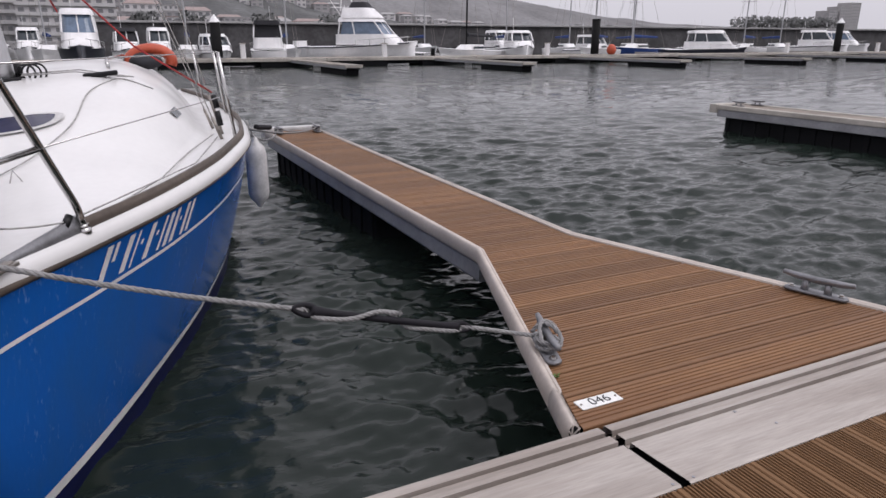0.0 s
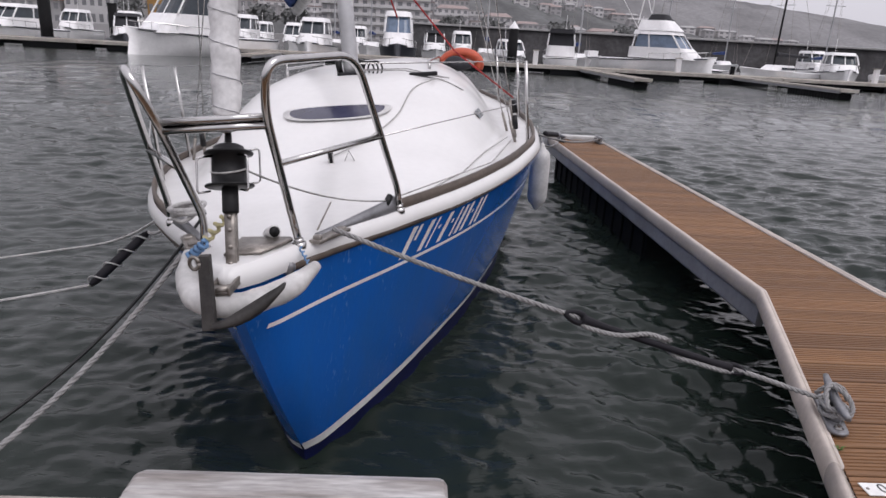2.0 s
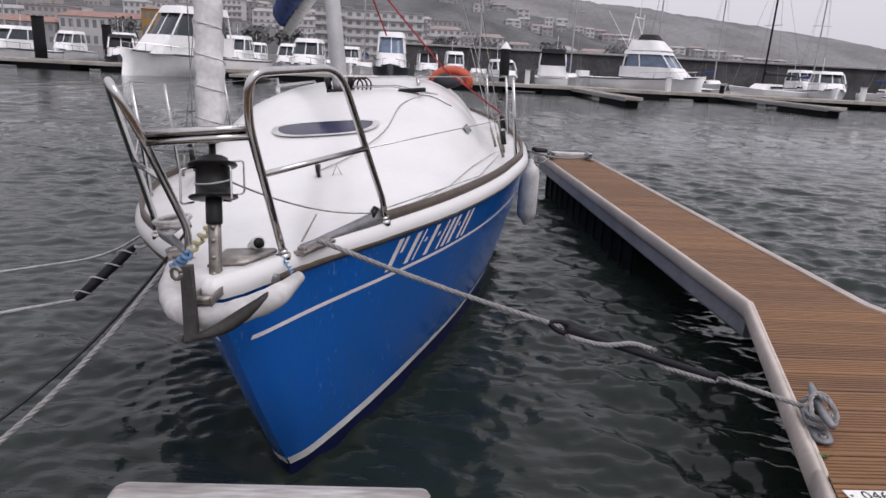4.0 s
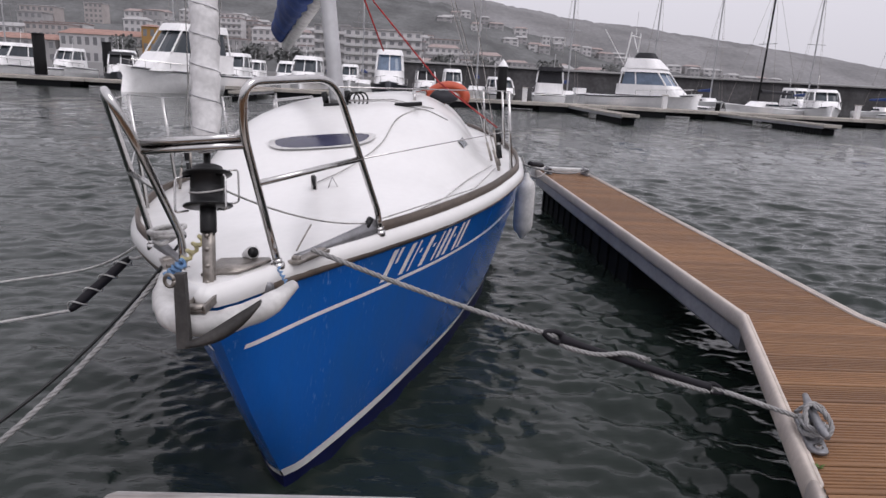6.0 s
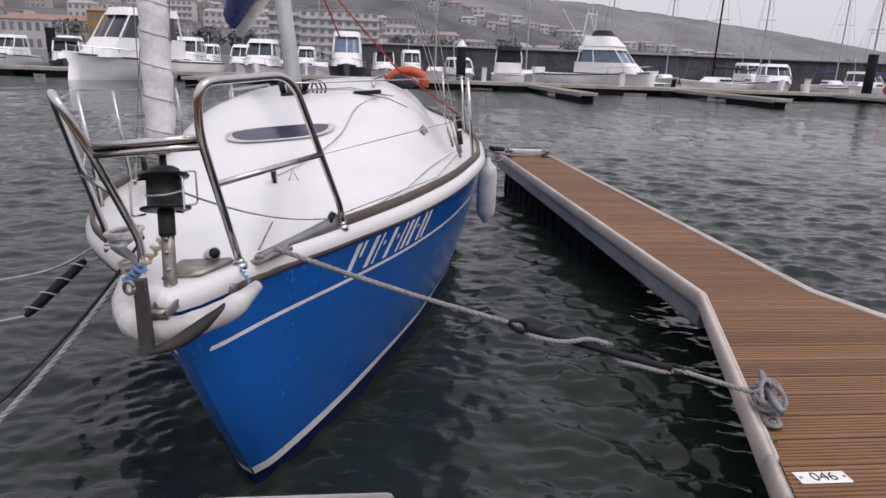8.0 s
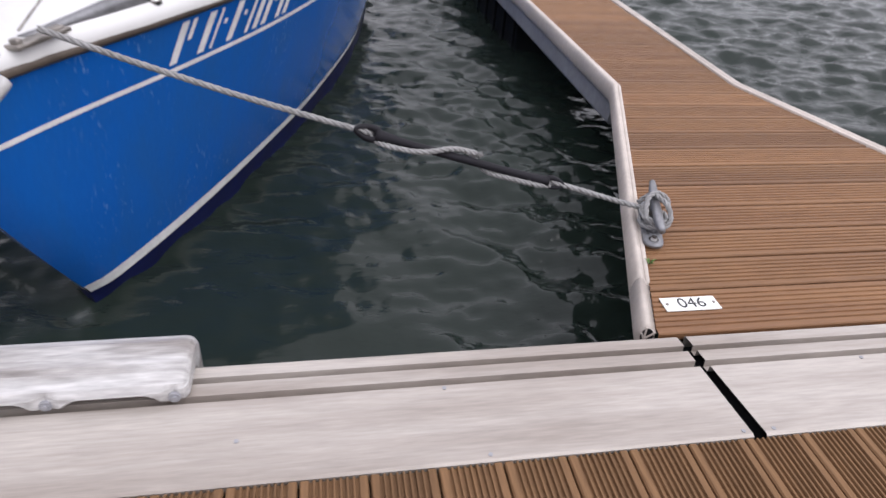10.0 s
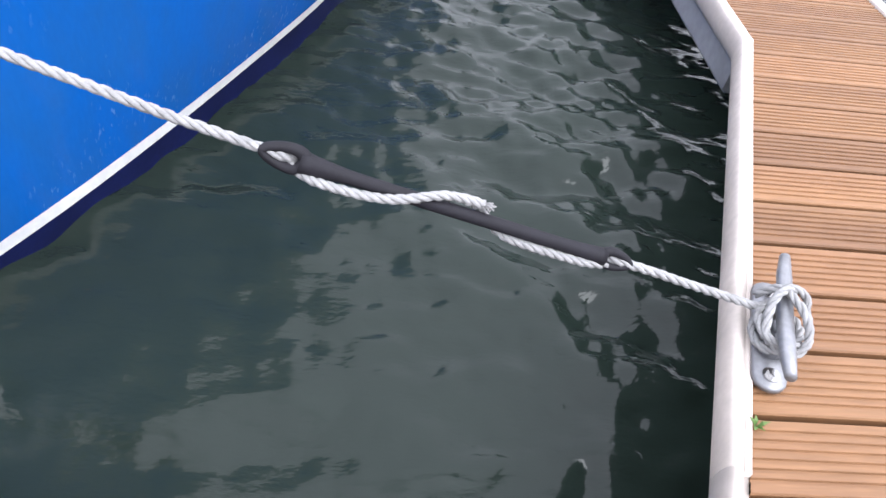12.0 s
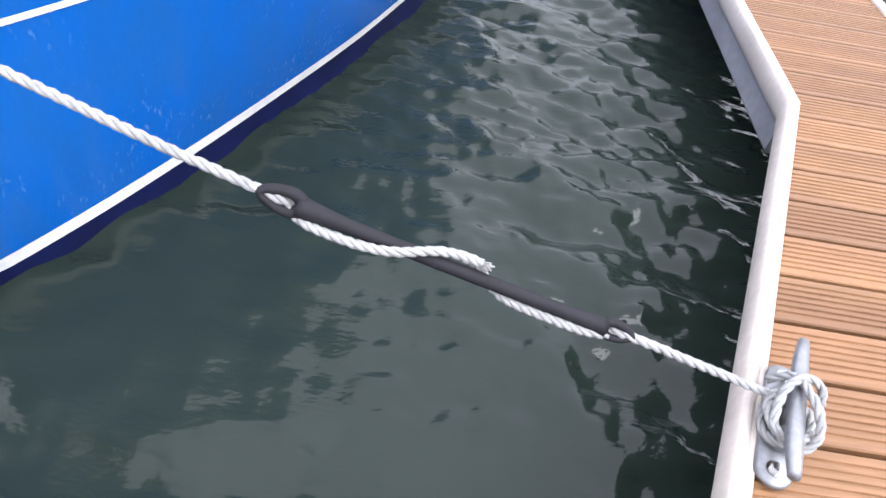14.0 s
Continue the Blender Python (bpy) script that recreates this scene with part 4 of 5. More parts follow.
# white painted marking on the bow between sheer and cove stripe
GLYPHS = ((0.215, 0.05), (0.262, 0.03), (0.335, 0.05), (0.392, 0.02), (0.425, 0.025), (0.475, 0.05), (0.53, 0.025), (0.575, 0.03), (0.62, 0.05), (0.675, 0.05), (0.725, 0.025), (0.775, 0.05), (0.83, 0.05))
for s in (1, -1):
    for i, (u0, wd) in enumerate(GLYPHS):
        small = wd < 0.03
        lo, hi = (0.55, 0.68) if small and i in (6, 4, 10) else ((0.5, 1.0) if i == 1 else (0.0, 1.0))
        bm = bmesh.new()
        rows = []
        for k in range(5):
            t = lo + (hi - lo) * k / 4
            row = []
            for e in (0, 1):
                u = u0 + (wd * 0.62) * e + 0.035 * t + 0.0
                w = sheer(u) - 0.200 + 0.135 * t
                row.append((s * (half(u, w, sheer(u)) + 0.004), u, w))
            rows.append(row)
        loft(bm, rows)
        bpart("marking_bar", bm, STRIPE, "white painted marking", False, parent=hull)


def rope_thing(name, pts, r, material, label, laid=True, pitch=0.075, seg=8):
    bm = bmesh.new()
    if laid:
        strands(bm, pts, r, pitch)
    else:
        tube(bm, resample(pts, 0.03), r, seg)
    ob = part(name, bm, material, None, "", True)
    return tagged(ob, label, "rope", "mooring ropes")


# ---- bow line with rubber snubber to the cleat on the finger ----
TIPA, TIPB = Vector((-0.804, 0.592, 0.858)), Vector((-0.104, 0.583, 0.652))
way = (TIPB - TIPA).normalized()
SPAN = (TIPB - TIPA).length
EYEA, EYEB = TIPA + way * 0.047, TIPB - way * 0.040
CLEAT = Vector((0.222, 0.545, DECKZ + 0.012))
fair = bw(0.27, -0.22, 1.075)
up_side = Vector((0.0, 0.66, 0.75))
up_side = (up_side - way * up_side.dot(way)).normalized()
front = way.cross(up_side)
front = front if front.y < 0 else -front


def beside_bar(t, angle, r):
    """A point beside the snubber: angle 0 faces the pontoon, 90 is above."""
    a = radians(angle)
    return TIPA + way * SPAN * t + (front * math.cos(a) + up_side * math.sin(a)) * r - Vector((0, 0, 0.003 * 4 * t * (1 - t)))


rope_thing("bow_line", sag(fair, EYEA + front * 0.004, 0.012) + [EYEA + way * 0.02 - front * 0.012], 0.0098, ROPEW, "white three-strand mooring rope from the bow fairlead")
turns = ((0.075, -120, 0.010), (0.13, -95, 0.024), (0.19, -82, 0.025), (0.26, -70, 0.024), (0.32, -45, 0.023), (0.37, -5, 0.025), (0.42, 35, 0.026), (0.47, 62, 0.028), (0.525, 75, 0.028), (0.55, 66, 0.028))
rope_thing("rope_tail", rounded([beside_bar(*k) for k in turns], 0.03, 3), 0.0094, ROPEW, "frayed tail of white rope twisted round the snubber", pitch=0.06)
turns = ((0.50, 70, 0.026), (0.54, 110, 0.024), (0.585, 175, 0.024), (0.63, 225, 0.024), (0.69, 258, 0.022), (0.78, 268, 0.022), (0.86, 272, 0.022), (0.925, 262, 0.012))
rope_thing("rope_tail", rounded([beside_bar(*k) for k in turns], 0.03, 3), 0.0094, ROPEW, "white rope running along the black snubber", pitch=0.06)
bm = bmesh.new()
rg = random.Random(8)
for k in range(16):
    a, q = beside_bar(0.545, 68, 0.028), rg.uniform(0, 6.28)
    d = way * rg.uniform(0.012, 0.026) + (front * math.cos(q) + up_side * math.sin(q)) * rg.uniform(0.004, 0.013)
    tube(bm, [a, a + d * 0.6, a + d + Vector((0, 0, -0.003))], 0.0016, 4)
tagged(part("rope_fray", bm, ROPEW, None, "", True), "unravelled white yarns at the end of a rope", "rope", "mooring ropes")
rope_thing("bow_line", [EYEB - front * 0.010 - way * 0.02, EYEB + front * 0.002, TIPB + way * 0.05, CLEAT + Vector((-0.03, 0.03, 0.05))], 0.0098, ROPEW, "white three-strand rope made fast to a cleat")
snub = thing("rope_snubber", pose(0, 0, 0), "black rubber mooring snubber on a white rope", "snubber")
bm = bmesh.new()
tube(bm, [beside_bar(0.10 + 0.81 * k / 40, 0, 0.0) for k in range(41)], lambda t: 0.0128 + 0.008 * max(0, 1 - t * 6) ** 1.5 + 0.005 * max(0, 1 - (1 - t) * 6) ** 1.5, 14)
part("bar", bm, RUBBER, snub, smooth=True)
for c, sg, size in ((EYEA, 1, 1.0), (EYEB, -1, 0.85)):
    bm = bmesh.new()
    n = 24
    rows = []
    wide = (up_side + front * 0.35).normalized()
    nor = way.cross(wide)
    for i in range(n + 1):
        a = 2 * math.pi * i / n
        p = c + (way * math.cos(a) * 0.036 + wide * math.sin(a) * (0.0165 + 0.006 * sg * math.cos(a))) * size
        rad = (way * math.cos(a) + wide * math.sin(a)).normalized()
        fat = 0.0095 + 0.004 * max(0.0, sg * math.cos(a))
        rows.append([p + rad * math.cos(k) * fat * size + nor * math.sin(k) * 0.012 * size for k in (2 * math.pi * j / 10 for j in range(10))])
    loft(bm, rows, close=True)
    part("eye", bm, RUBBER, snub, smooth=True)

EDGE_TURN = -math.degrees(math.atan2(0.638, 1.832))
cleat(CLEAT.x, CLEAT.y, DECKZ + 0.010, EDGE_TURN, "grey galvanised cleat wrapped in white rope")
cm = pose(CLEAT.x, CLEAT.y, DECKZ + 0.010, 0, 0, EDGE_TURN)
wraps = []
for i in range(60):
    a = i / 59 * math.pi * 2 * 3.6
    wraps.append(cm @ Vector((0.038 * math.cos(a) + 0.012 * math.sin(a * 0.37), 0.055 * math.sin(a) - 0.015, 0.030 + 0.012 * math.sin(a * 0.5) + 0.02 * i / 59)))
rope_thing("rope_wrap", wraps, 0.0095, ROPEW, "white rope turns wound round a cleat")
line = [(-0.05, 0.05, 0.055), (-0.01, 0.055, 0.10), (0.035, -0.02, 0.102), (0.055, -0.05, 0.06), (0.03, -0.075, 0.03), (-0.03, -0.06, 0.05), (-0.035, 0.0, 0.10), (0.0, 0.05, 0.108), (0.045, 0.06, 0.085), (0.055, 0.04, 0.055)]
rope_thing("rope_wrap", rounded([cm @ Vector(p) for p in line], 0.03, 4), 0.0095, ROPEW, "white rope crossed over the horns of a cleat")
cleat(1.80, 0.48, DECKZ + 0.010, 19)
for ex in (0.635, 1.165):
    cleat(ex, 7.7, DECKZ + 0.010, 1, "grey cleat wrapped in white rope at the finger's end")
    turns = [Vector((ex + 0.05 * math.cos(a), 7.7 + 0.075 * math.sin(a), DECKZ + 0.03 + 0.05 * abs(math.sin(a * 0.31)))) for a in (k * 0.4 for k in range(56))]
    rope_thing("rope_wrap", turns, 0.011, ROPEW, "white rope turns wound round a cleat", pitch=0.06)

# berth number plate on the first board
plate = thing("berth_sign", pose(0.168, 0.130, DECKZ + 0.0005, 0, 0, 0), "white berth plate screwed to the boards, black numerals", "sign")
bm = bmesh.new()
box(bm, -0.088, 0.088, -0.030, 0.030, 0, 0.004, 0.002)
part("panel", bm, PLATE, plate)
cu = bpy.data.curves.new("numerals", "FONT")
cu.body, cu.size, cu.align_x, cu.align_y, cu.extrude = "046", 0.060, "CENTER", "CENTER", 0.0004
tmp = bpy.data.objects.new("numerals_text", cu)
scene.collection.objects.link(tmp)
bpy.context.view_layer.update()
tm = bpy.data.meshes.new_from_object(tmp.evaluated_get(bpy.context.evaluated_depsgraph_get()))
bpy.data.objects.remove(tmp)
tm.materials.clear()
tm.materials.append(INK)
num = new("numerals", tm)
num.parent = plate
num.matrix_basis = pose(0.004, 0, 0.0046)
for sx in (-1, 1):
    bm = bmesh.new()
    tube(bm, [(sx * 0.075, 0, 0.004), (sx * 0.075, 0, 0.006)], 0.005, 10)
    part("screw", bm, DULLSTEEL, plate)

# ---- starboard bow lines ----
rope_thing("bow_line", sag(bw(-0.22, -0.36, 1.05), (-2.62, -0.12, 0.51), 0.07), 0.0095, ROPEW, "white three-strand rope down to the main pontoon")
rope_thing("thin_black_line", sag(bw(-0.27, 0.02, 1.10), (-2.76, -0.06, 0.52), 0.13), 0.006, BLACK, "thin black line beside a white mooring rope", laid=False)
e1, e2 = Vector((-2.63, 1.53, 0.80)), Vector((-2.82, 1.31, 0.60))
rope_thing("spring_line", sag(bw(-0.50, 0.25, 1.04), e1, 0.03), 0.008, ROPEG, "grey mooring rope from the starboard bow", pitch=0.055)
rope_thing("spring_line", sag(e2, (-5.5, -0.05, 0.52), 0.04), 0.008, ROPEG, "grey mooring rope to the main pontoon", pitch=0.055)
rope_thing("spring_line", rounded([bw(-0.55, 0.4, 1.04), (-2.8, 1.6, 0.72), (-3.27, 1.74, 0.6), (-4.2, 1.4, 0.5), (-5.6, -0.05, 0.52)], 0.4, 8), 0.006, ROPEG, "slack grey rope hanging over the water", laid=False)
s2 = thing("rope_snubber", pose(0, 0, 0), "black rubber snubber with grey rope wound round", "snubber")
bm = bmesh.new()
tube(bm, resample([e1, e2], 0.02), lambda t: 0.010 + 0.012 * min(1, 5 * t, 5 * (1 - t)) ** 0.5, 12)
part("bar", bm, RUBBER, s2, smooth=True)
bm = bmesh.new()
d = (e2 - e1)
a0 = d.orthogonal().normalized()
b0 = d.normalized().cross(a0)
tube(bm, [e1 + d * (i / 60) + (a0 * math.cos(i * 0.42) + b0 * math.sin(i * 0.42)) * 0.030 for i in range(61)], 0.004, 6)
part("winding", bm, ROPEG, s2, smooth=True)
# coloured lashings at the bow
for p, q, m, lab in (((-0.12, -0.40, 1.10), (-0.02, -0.42, 1.20), YELLOW, "yellow lashing tied at the pulpit foot"), ((-0.17, -0.42, 1.06), (-0.10, -0.44, 1.11), CORDB, "pale blue lashing tied at the pulpit foot"), ((0.168, -0.315, 1.045), (0.215, -0.40, 1.005), CORDB, "pale blue cord tied to the pulpit foot"), ((0.215, -0.40, 1.005), (0.235, -0.455, 0.985), RED, "red cord end tied to the bow cushion")):
    bm = bmesh.new()
    P, Q = bw(*p), bw(*q)
    k = (Q - P).orthogonal().normalized() * (0.012 if "lashing" in lab else 0.005)
    k2 = (Q - P).normalized().cross(k)
    tube(bm, [P.lerp(Q, i / 24) + k * math.cos(i * 1.1) + k2 * math.sin(i * 1.1) for i in range(25)], 0.007 if "lashing" in lab else 0.0035, 6)
    tagged(part("cord_lashing", bm, m, None, "", True), lab, "cord")

# ---- boat fender between hull and finger ----
fnd = thing("boat_fender", pose(-0.31, 4.0, 0.40), "grey-white vinyl fender hanging beside the hull", "fender")
bm = bmesh.new()
prof = [(0, 0.015), (0.015, 0.026), (0.035, 0.035), (0.07, 0.072), (0.12, 0.085), (0.44, 0.085), (0.50, 0.072), (0.535, 0.035), (0.56, 0.026), (0.58, 0.015)]
loft(bm, [[(math.cos(a) * r, math.sin(a) * r, z) for a in (2 * math.pi * k / 18 for k in range(18))] for z, r in prof], close=True, caps=True)
part("body", bm, FENDER, fnd, smooth=True)
bm = bmesh.new()
tube(bm, [(0, 0, 0.57), (-0.06, -0.05, 0.72)], 0.006, 6)
part("lanyard", bm, ROPEG, fnd)
# stern spring to the cleats at the finger's end
pr = bw(1.33, 2.75, 0.97)
rope_thing("breast_line", sag(pr, (1.165, 7.7, DECKZ + 0.06), 0.06), 0.009, ROPEW, "white rope from the boat to the finger's end", pitch=0.06)
rope_thing("breast_line", sag(pr, (0.635, 7.7, DECKZ + 0.06), 0.12), 0.009, ROPEW, "white rope sagging to a cleat", pitch=0.06)
rope_thing("breast_line", sag((0.635, 7.7, DECKZ + 0.07), (1.165, 7.7, DECKZ + 0.07), 0.05), 0.009, ROPEW, "white rope slung between two cleats", pitch=0.06)
bm = bmesh.new()
q = pr.lerp(Vector((1.165, 7.7, DECKZ + 0.06)), 0.12)
q2 = pr.lerp(Vector((1.165, 7.7, DECKZ + 0.06)), 0.25)
tube(bm, resample([q, q2], 0.03), 0.022, 8)
tagged(part("rope_snubber", bm, RUBBER, None, "", True), "black rubber snubber on a far rope", "snubber")

# ---- white dock bumper on the main pontoon's edge ----
bump_ob = thing("dock_bumper", pose(-1.655, -0.015, DECKZ), "scuffed white moulded plastic dock bumper", "bumper")
bm = bmesh.new()
FEET = (-0.41, -0.14, 0.14, 0.41)
rows = []
for i in range(89):
    x = -0.44 + 0.88 * i / 88
    e = min(1.0, (0.44 - abs(x)) / 0.03)
    e = math.sqrt(max(0.0, 1 - (1 - e) ** 2)) * 0.22 + 0.78
    gap = min(abs(x - f) for f in FEET)
    arch = 0.026 * min(1.0, max(0.0, (gap - 0.028) / 0.035)) ** 0.6
    dent = 0.012 * max(0.0, 1 - gap / 0.03)
    rows.append([(x, -0.10 * e + dent, 0.004 + arch), (x, -0.106 * e + dent, 0.012 + arch), (x, -0.103 * e + dent, 0.040), (x, -0.090 * e, 0.053 * e), (x, -0.045, 0.060 * e), (x, -0.040, 0.056 * e), (x, -0.030, 0.056 * e), (x, -0.025, 0.060 * e), (x, 0.05, 0.058 * e), (x, 0.085 * e, 0.042 * e), (x, 0.10 * e, 0.02), (x, 0.095 * e, -0.10), (x, 0.030, -0.11), (x, 0.025, 0.006), (x, -0.06, 0.006 + arch)])
loft(bm, rows, close=True, caps=True)
part("body", bm, DOCKF, bump_ob)
for x in FEET:
    bm = bmesh.new()
    tube(bm, [(x, -0.102, 0.020), (x, -0.094, 0.020)], 0.014, 12)
    tube(bm, [(x, -0.107, 0.020), (x, -0.098, 0.020)], 0.008, 6)
    part("fixing_bolt", bm, BEAM, bump_ob, "grey steel bolt")

# small weed growing by the rail
bm = bmesh.new()
rg = random.Random(3)
for k in range(9):
    a, h = rg.uniform(0, 6.28), rg.uniform(0.008, 0.022)
    d = Vector((math.cos(a), math.sin(a), 0))
    e = Vector((-d.y, d.x, 0)) * 0.004
    p = Vector((0.128, 0.335, DECKZ))
    bm.faces.new([bm.verts.new(q) for q in (p, p + d * h * 0.5 + e + Vector((0, 0, h * 0.7)), p + d * h * 1.2 + Vector((0, 0, h * 0.9)), p + d * h * 0.5 - e + Vector((0, 0, h * 0.7)))])
tagged(part("weed", bm, LEAF), "tiny green weed sprouting beside the edge rail", "plant")

# ---- neighbouring finger and the far pontoons ----
def plain_finger(xc, y0, y1, w, label, near=False):
    """A finger between y0 and y1; its free end is at the second."""
    g = thing("finger_pontoon", pose(0, 0, 0), label, "pontoon", "finger pontoons", "structure")
    lo, hi = min(y0, y1), max(y0, y1)
    bm = bmesh.new()
    box(bm, xc - w / 2 + 0.06, xc + w / 2 - 0.06, lo, hi, DECKZ - 0.05, DECKZ, 0.0)
    part("decking", bm, FARDECK, g)
    for s in (-1, 1):
        bm = bmesh.new()
        box(bm, xc + s * w / 2 - 0.05, xc + s * w / 2 + 0.05, lo, hi, DECKZ - 0.07, DECKZ + 0.02, 0.015)
        part("edge_rail", bm, FAREDGE, g)
        bm = bmesh.new()
        box(bm, xc + s * w / 2 - 0.03, xc + s * w / 2 + 0.03, lo, hi, DECKZ - 0.21, DECKZ - 0.072, 0.01)
        part("side_beam", bm, BEAM, g)
    e = 1 if y1 > y0 else -1
    bm = bmesh.new()
    box(bm, xc - w / 2 - 0.08, xc + w / 2 + 0.08, y1 - 0.02, y1 + e * 0.16, DECKZ - 0.14, DECKZ + 0.03, 0.02)
    part("end_cap", bm, FAREDGE, g)
    L = abs(y1 - y0)
    bm = bmesh.new()
    a, b = sorted((y1 - e * 0.15, y1 - e * 0.42 * L))
    ribbed_float(bm, xc - w / 2 + 0.06, xc + w / 2 - 0.06, a, b, -0.3, DECKZ - 0.21)
    part("float", bm, FLOATM, g)
    return g


plain_finger(9.78, 0.0, 8.15, 0.68, "grey-edged finger pontoon across the open berth")
cleat(9.52, 7.75, DECKZ + 0.02, 0)
cleat(10.04, 7.75, DECKZ + 0.02, 0)
FARY = 45.5
far_main = thing("far_pontoon", pose(0, 0, 0), "long weathered pontoon across the basin", "pontoon", kind="structure")
for i in range(-7, 14):
    x = i * 12.0
    bm = bmesh.new()
    box(bm, x + 0.03, x + 11.97, FARY + 0.25, FARY + 2.55, DECKZ + 0.03, DECKZ + 0.07, 0.0)
    part("decking", bm, FARDECK, far_main)
    for y in (FARY, FARY + 2.56):
        bm = bmesh.new()
        box(bm, x + 0.02, x + 11.98, y, y + 0.24, DECKZ - 0.13, DECKZ + 0.09, 0.02)
        part("edge_trim", bm, FAREDGE, far_main)
    bm = bmesh.new()
    box(bm, x + 1.0, x + 4.6, FARY + 0.05, FARY + 2.7, -0.3, DECKZ - 0.14, 0.03)
    box(bm, x + 7.4, x + 11.0, FARY + 0.05, FARY + 2.7, -0.3, DECKZ - 0.14, 0.03)
    box(bm, x + 0.2, x + 11.8, FARY + 0.3, FARY + 2.5, 0.12, DECKZ - 0.13)
    part("float", bm, FLOATM, far_main)
for x in (-34.5, -11.6, 9.9, 20.8, 33.2, 45.3, 58.0, 71.0):
    y1 = {-34.5: 38.5, -11.6: 37.5}.get(x, 33.0)
    plain_finger(x, FARY, y1, 0.8, "weathered finger pontoon with a black end float")
for i in range(-3, 6):
    x = 15.2 + i * 12.3
    plain_finger(x, FARY + 2.8, FARY + 13.5, 0.8, "weathered finger pontoon among moored boats")


def pile(x, y, top, r, cap):
    p = thing("mooring_pile", pose(x, y, -1.0), "black steel mooring pile" + (" with a white pointed cap" if cap else ""), "pile", "mooring piles")
    bm = bmesh.new()
    tube(bm, [(0, 0, 0), (0, 0, top + 1)], r, 18)
    part("shaft", bm, PILEM, p, smooth=True)
    bm = bmesh.new()
    if cap:
        tube(bm, [(0, 0, top + 1), (0, 0, top + 1.04), (0, 0, top + 1.55)], lambda t: r * (1.05 if t < 0.6 else 0.02), 18)
    else:
        tube(bm, [(0, 0, top + 1), (0, 0, top + 1.08)], r * 1.04, 18)
    part("cap", bm, BOATW if cap else PILEM, p)
    bm = bmesh.new()
    box(bm, -r * 1.5, r * 1.5, -r * 1.5, r * 1.5, DECKZ + 0.95, DECKZ + 1.12, 0.03)
    part("collar", bm, GALV, p)


pile(5.0, 48.4, 2.95, 0.36, True)
pile(37.6, 48.4, 3.5, 0.36, False)
pile(70.8, 48.4, 3.6, 0.36, True)
pile(-28.4, 48.4, 3.4, 0.40, False)
pile(-27.5, 57.0, 3.3, 0.36, False)


def far_hull(L, B, H, bow=0.30):
    """Hull rows for a small boat, bow at +y, keel line at z 0."""
    rows = []
    for i in range(17):
        t = i / 16
        y = -L / 2 + L * t
        b = B / 2 * (0.90 + 0.10 * math.sin(t * 3)) * (1 - max(0, (t - 0.45) / 0.55) ** 2.3)
        h = H * (0.82 + 0.30 * t * t)
        yy = y
        f = max(0, t - 0.4) ** 1.3
        rows.append([(-b, yy, h), (-b * (0.98 - 0.22 * f), yy - 0.03 * L * t, h * 0.62), (-b * (0.86 - 0.75 * f), yy - bow * max(0, t - 0.5) * 1.0 * H * 0.7, 0.0), (-b * 0.5, yy - bow * max(0, t - 0.5) * H, -0.3), (b * 0.5, yy - bow * max(0, t - 0.5) * H, -0.3), (b * (0.86 - 0.75 * f), yy - bow * max(0, t - 0.5) * 1.0 * H * 0.7, 0.0), (b * (0.98 - 0.22 * f), yy - 0.03 * L * t, h * 0.62), (b, yy, h)])
    return rows


def frustum(bm, y0, y1, b0, b1, z0, z1, front, back, m=None):
    """A cabin block tapering upwards; front and back are how far the ends lean in."""
    def outline(b, ya, yb, z):
        pts = []
        for k in range(24):
            a = 2 * math.pi * (k + 0.5) / 24
            c, q = math.cos(a), math.sin(a)
            u = math.copysign(abs(q) ** (0.42 if q > 0 else 0.22), q)
            taper = 1 - 0.16 * max(0.0, u)
            pts.append((b * taper * math.copysign(abs(c) ** 0.36, c), (ya + yb) / 2 + (yb - ya) / 2 * u, z))
        return pts
    return loft(bm, [outline(b0, y0, y1, z0), outline(b1, y0 + back, y1 - front, z1)], close=True, caps=True)


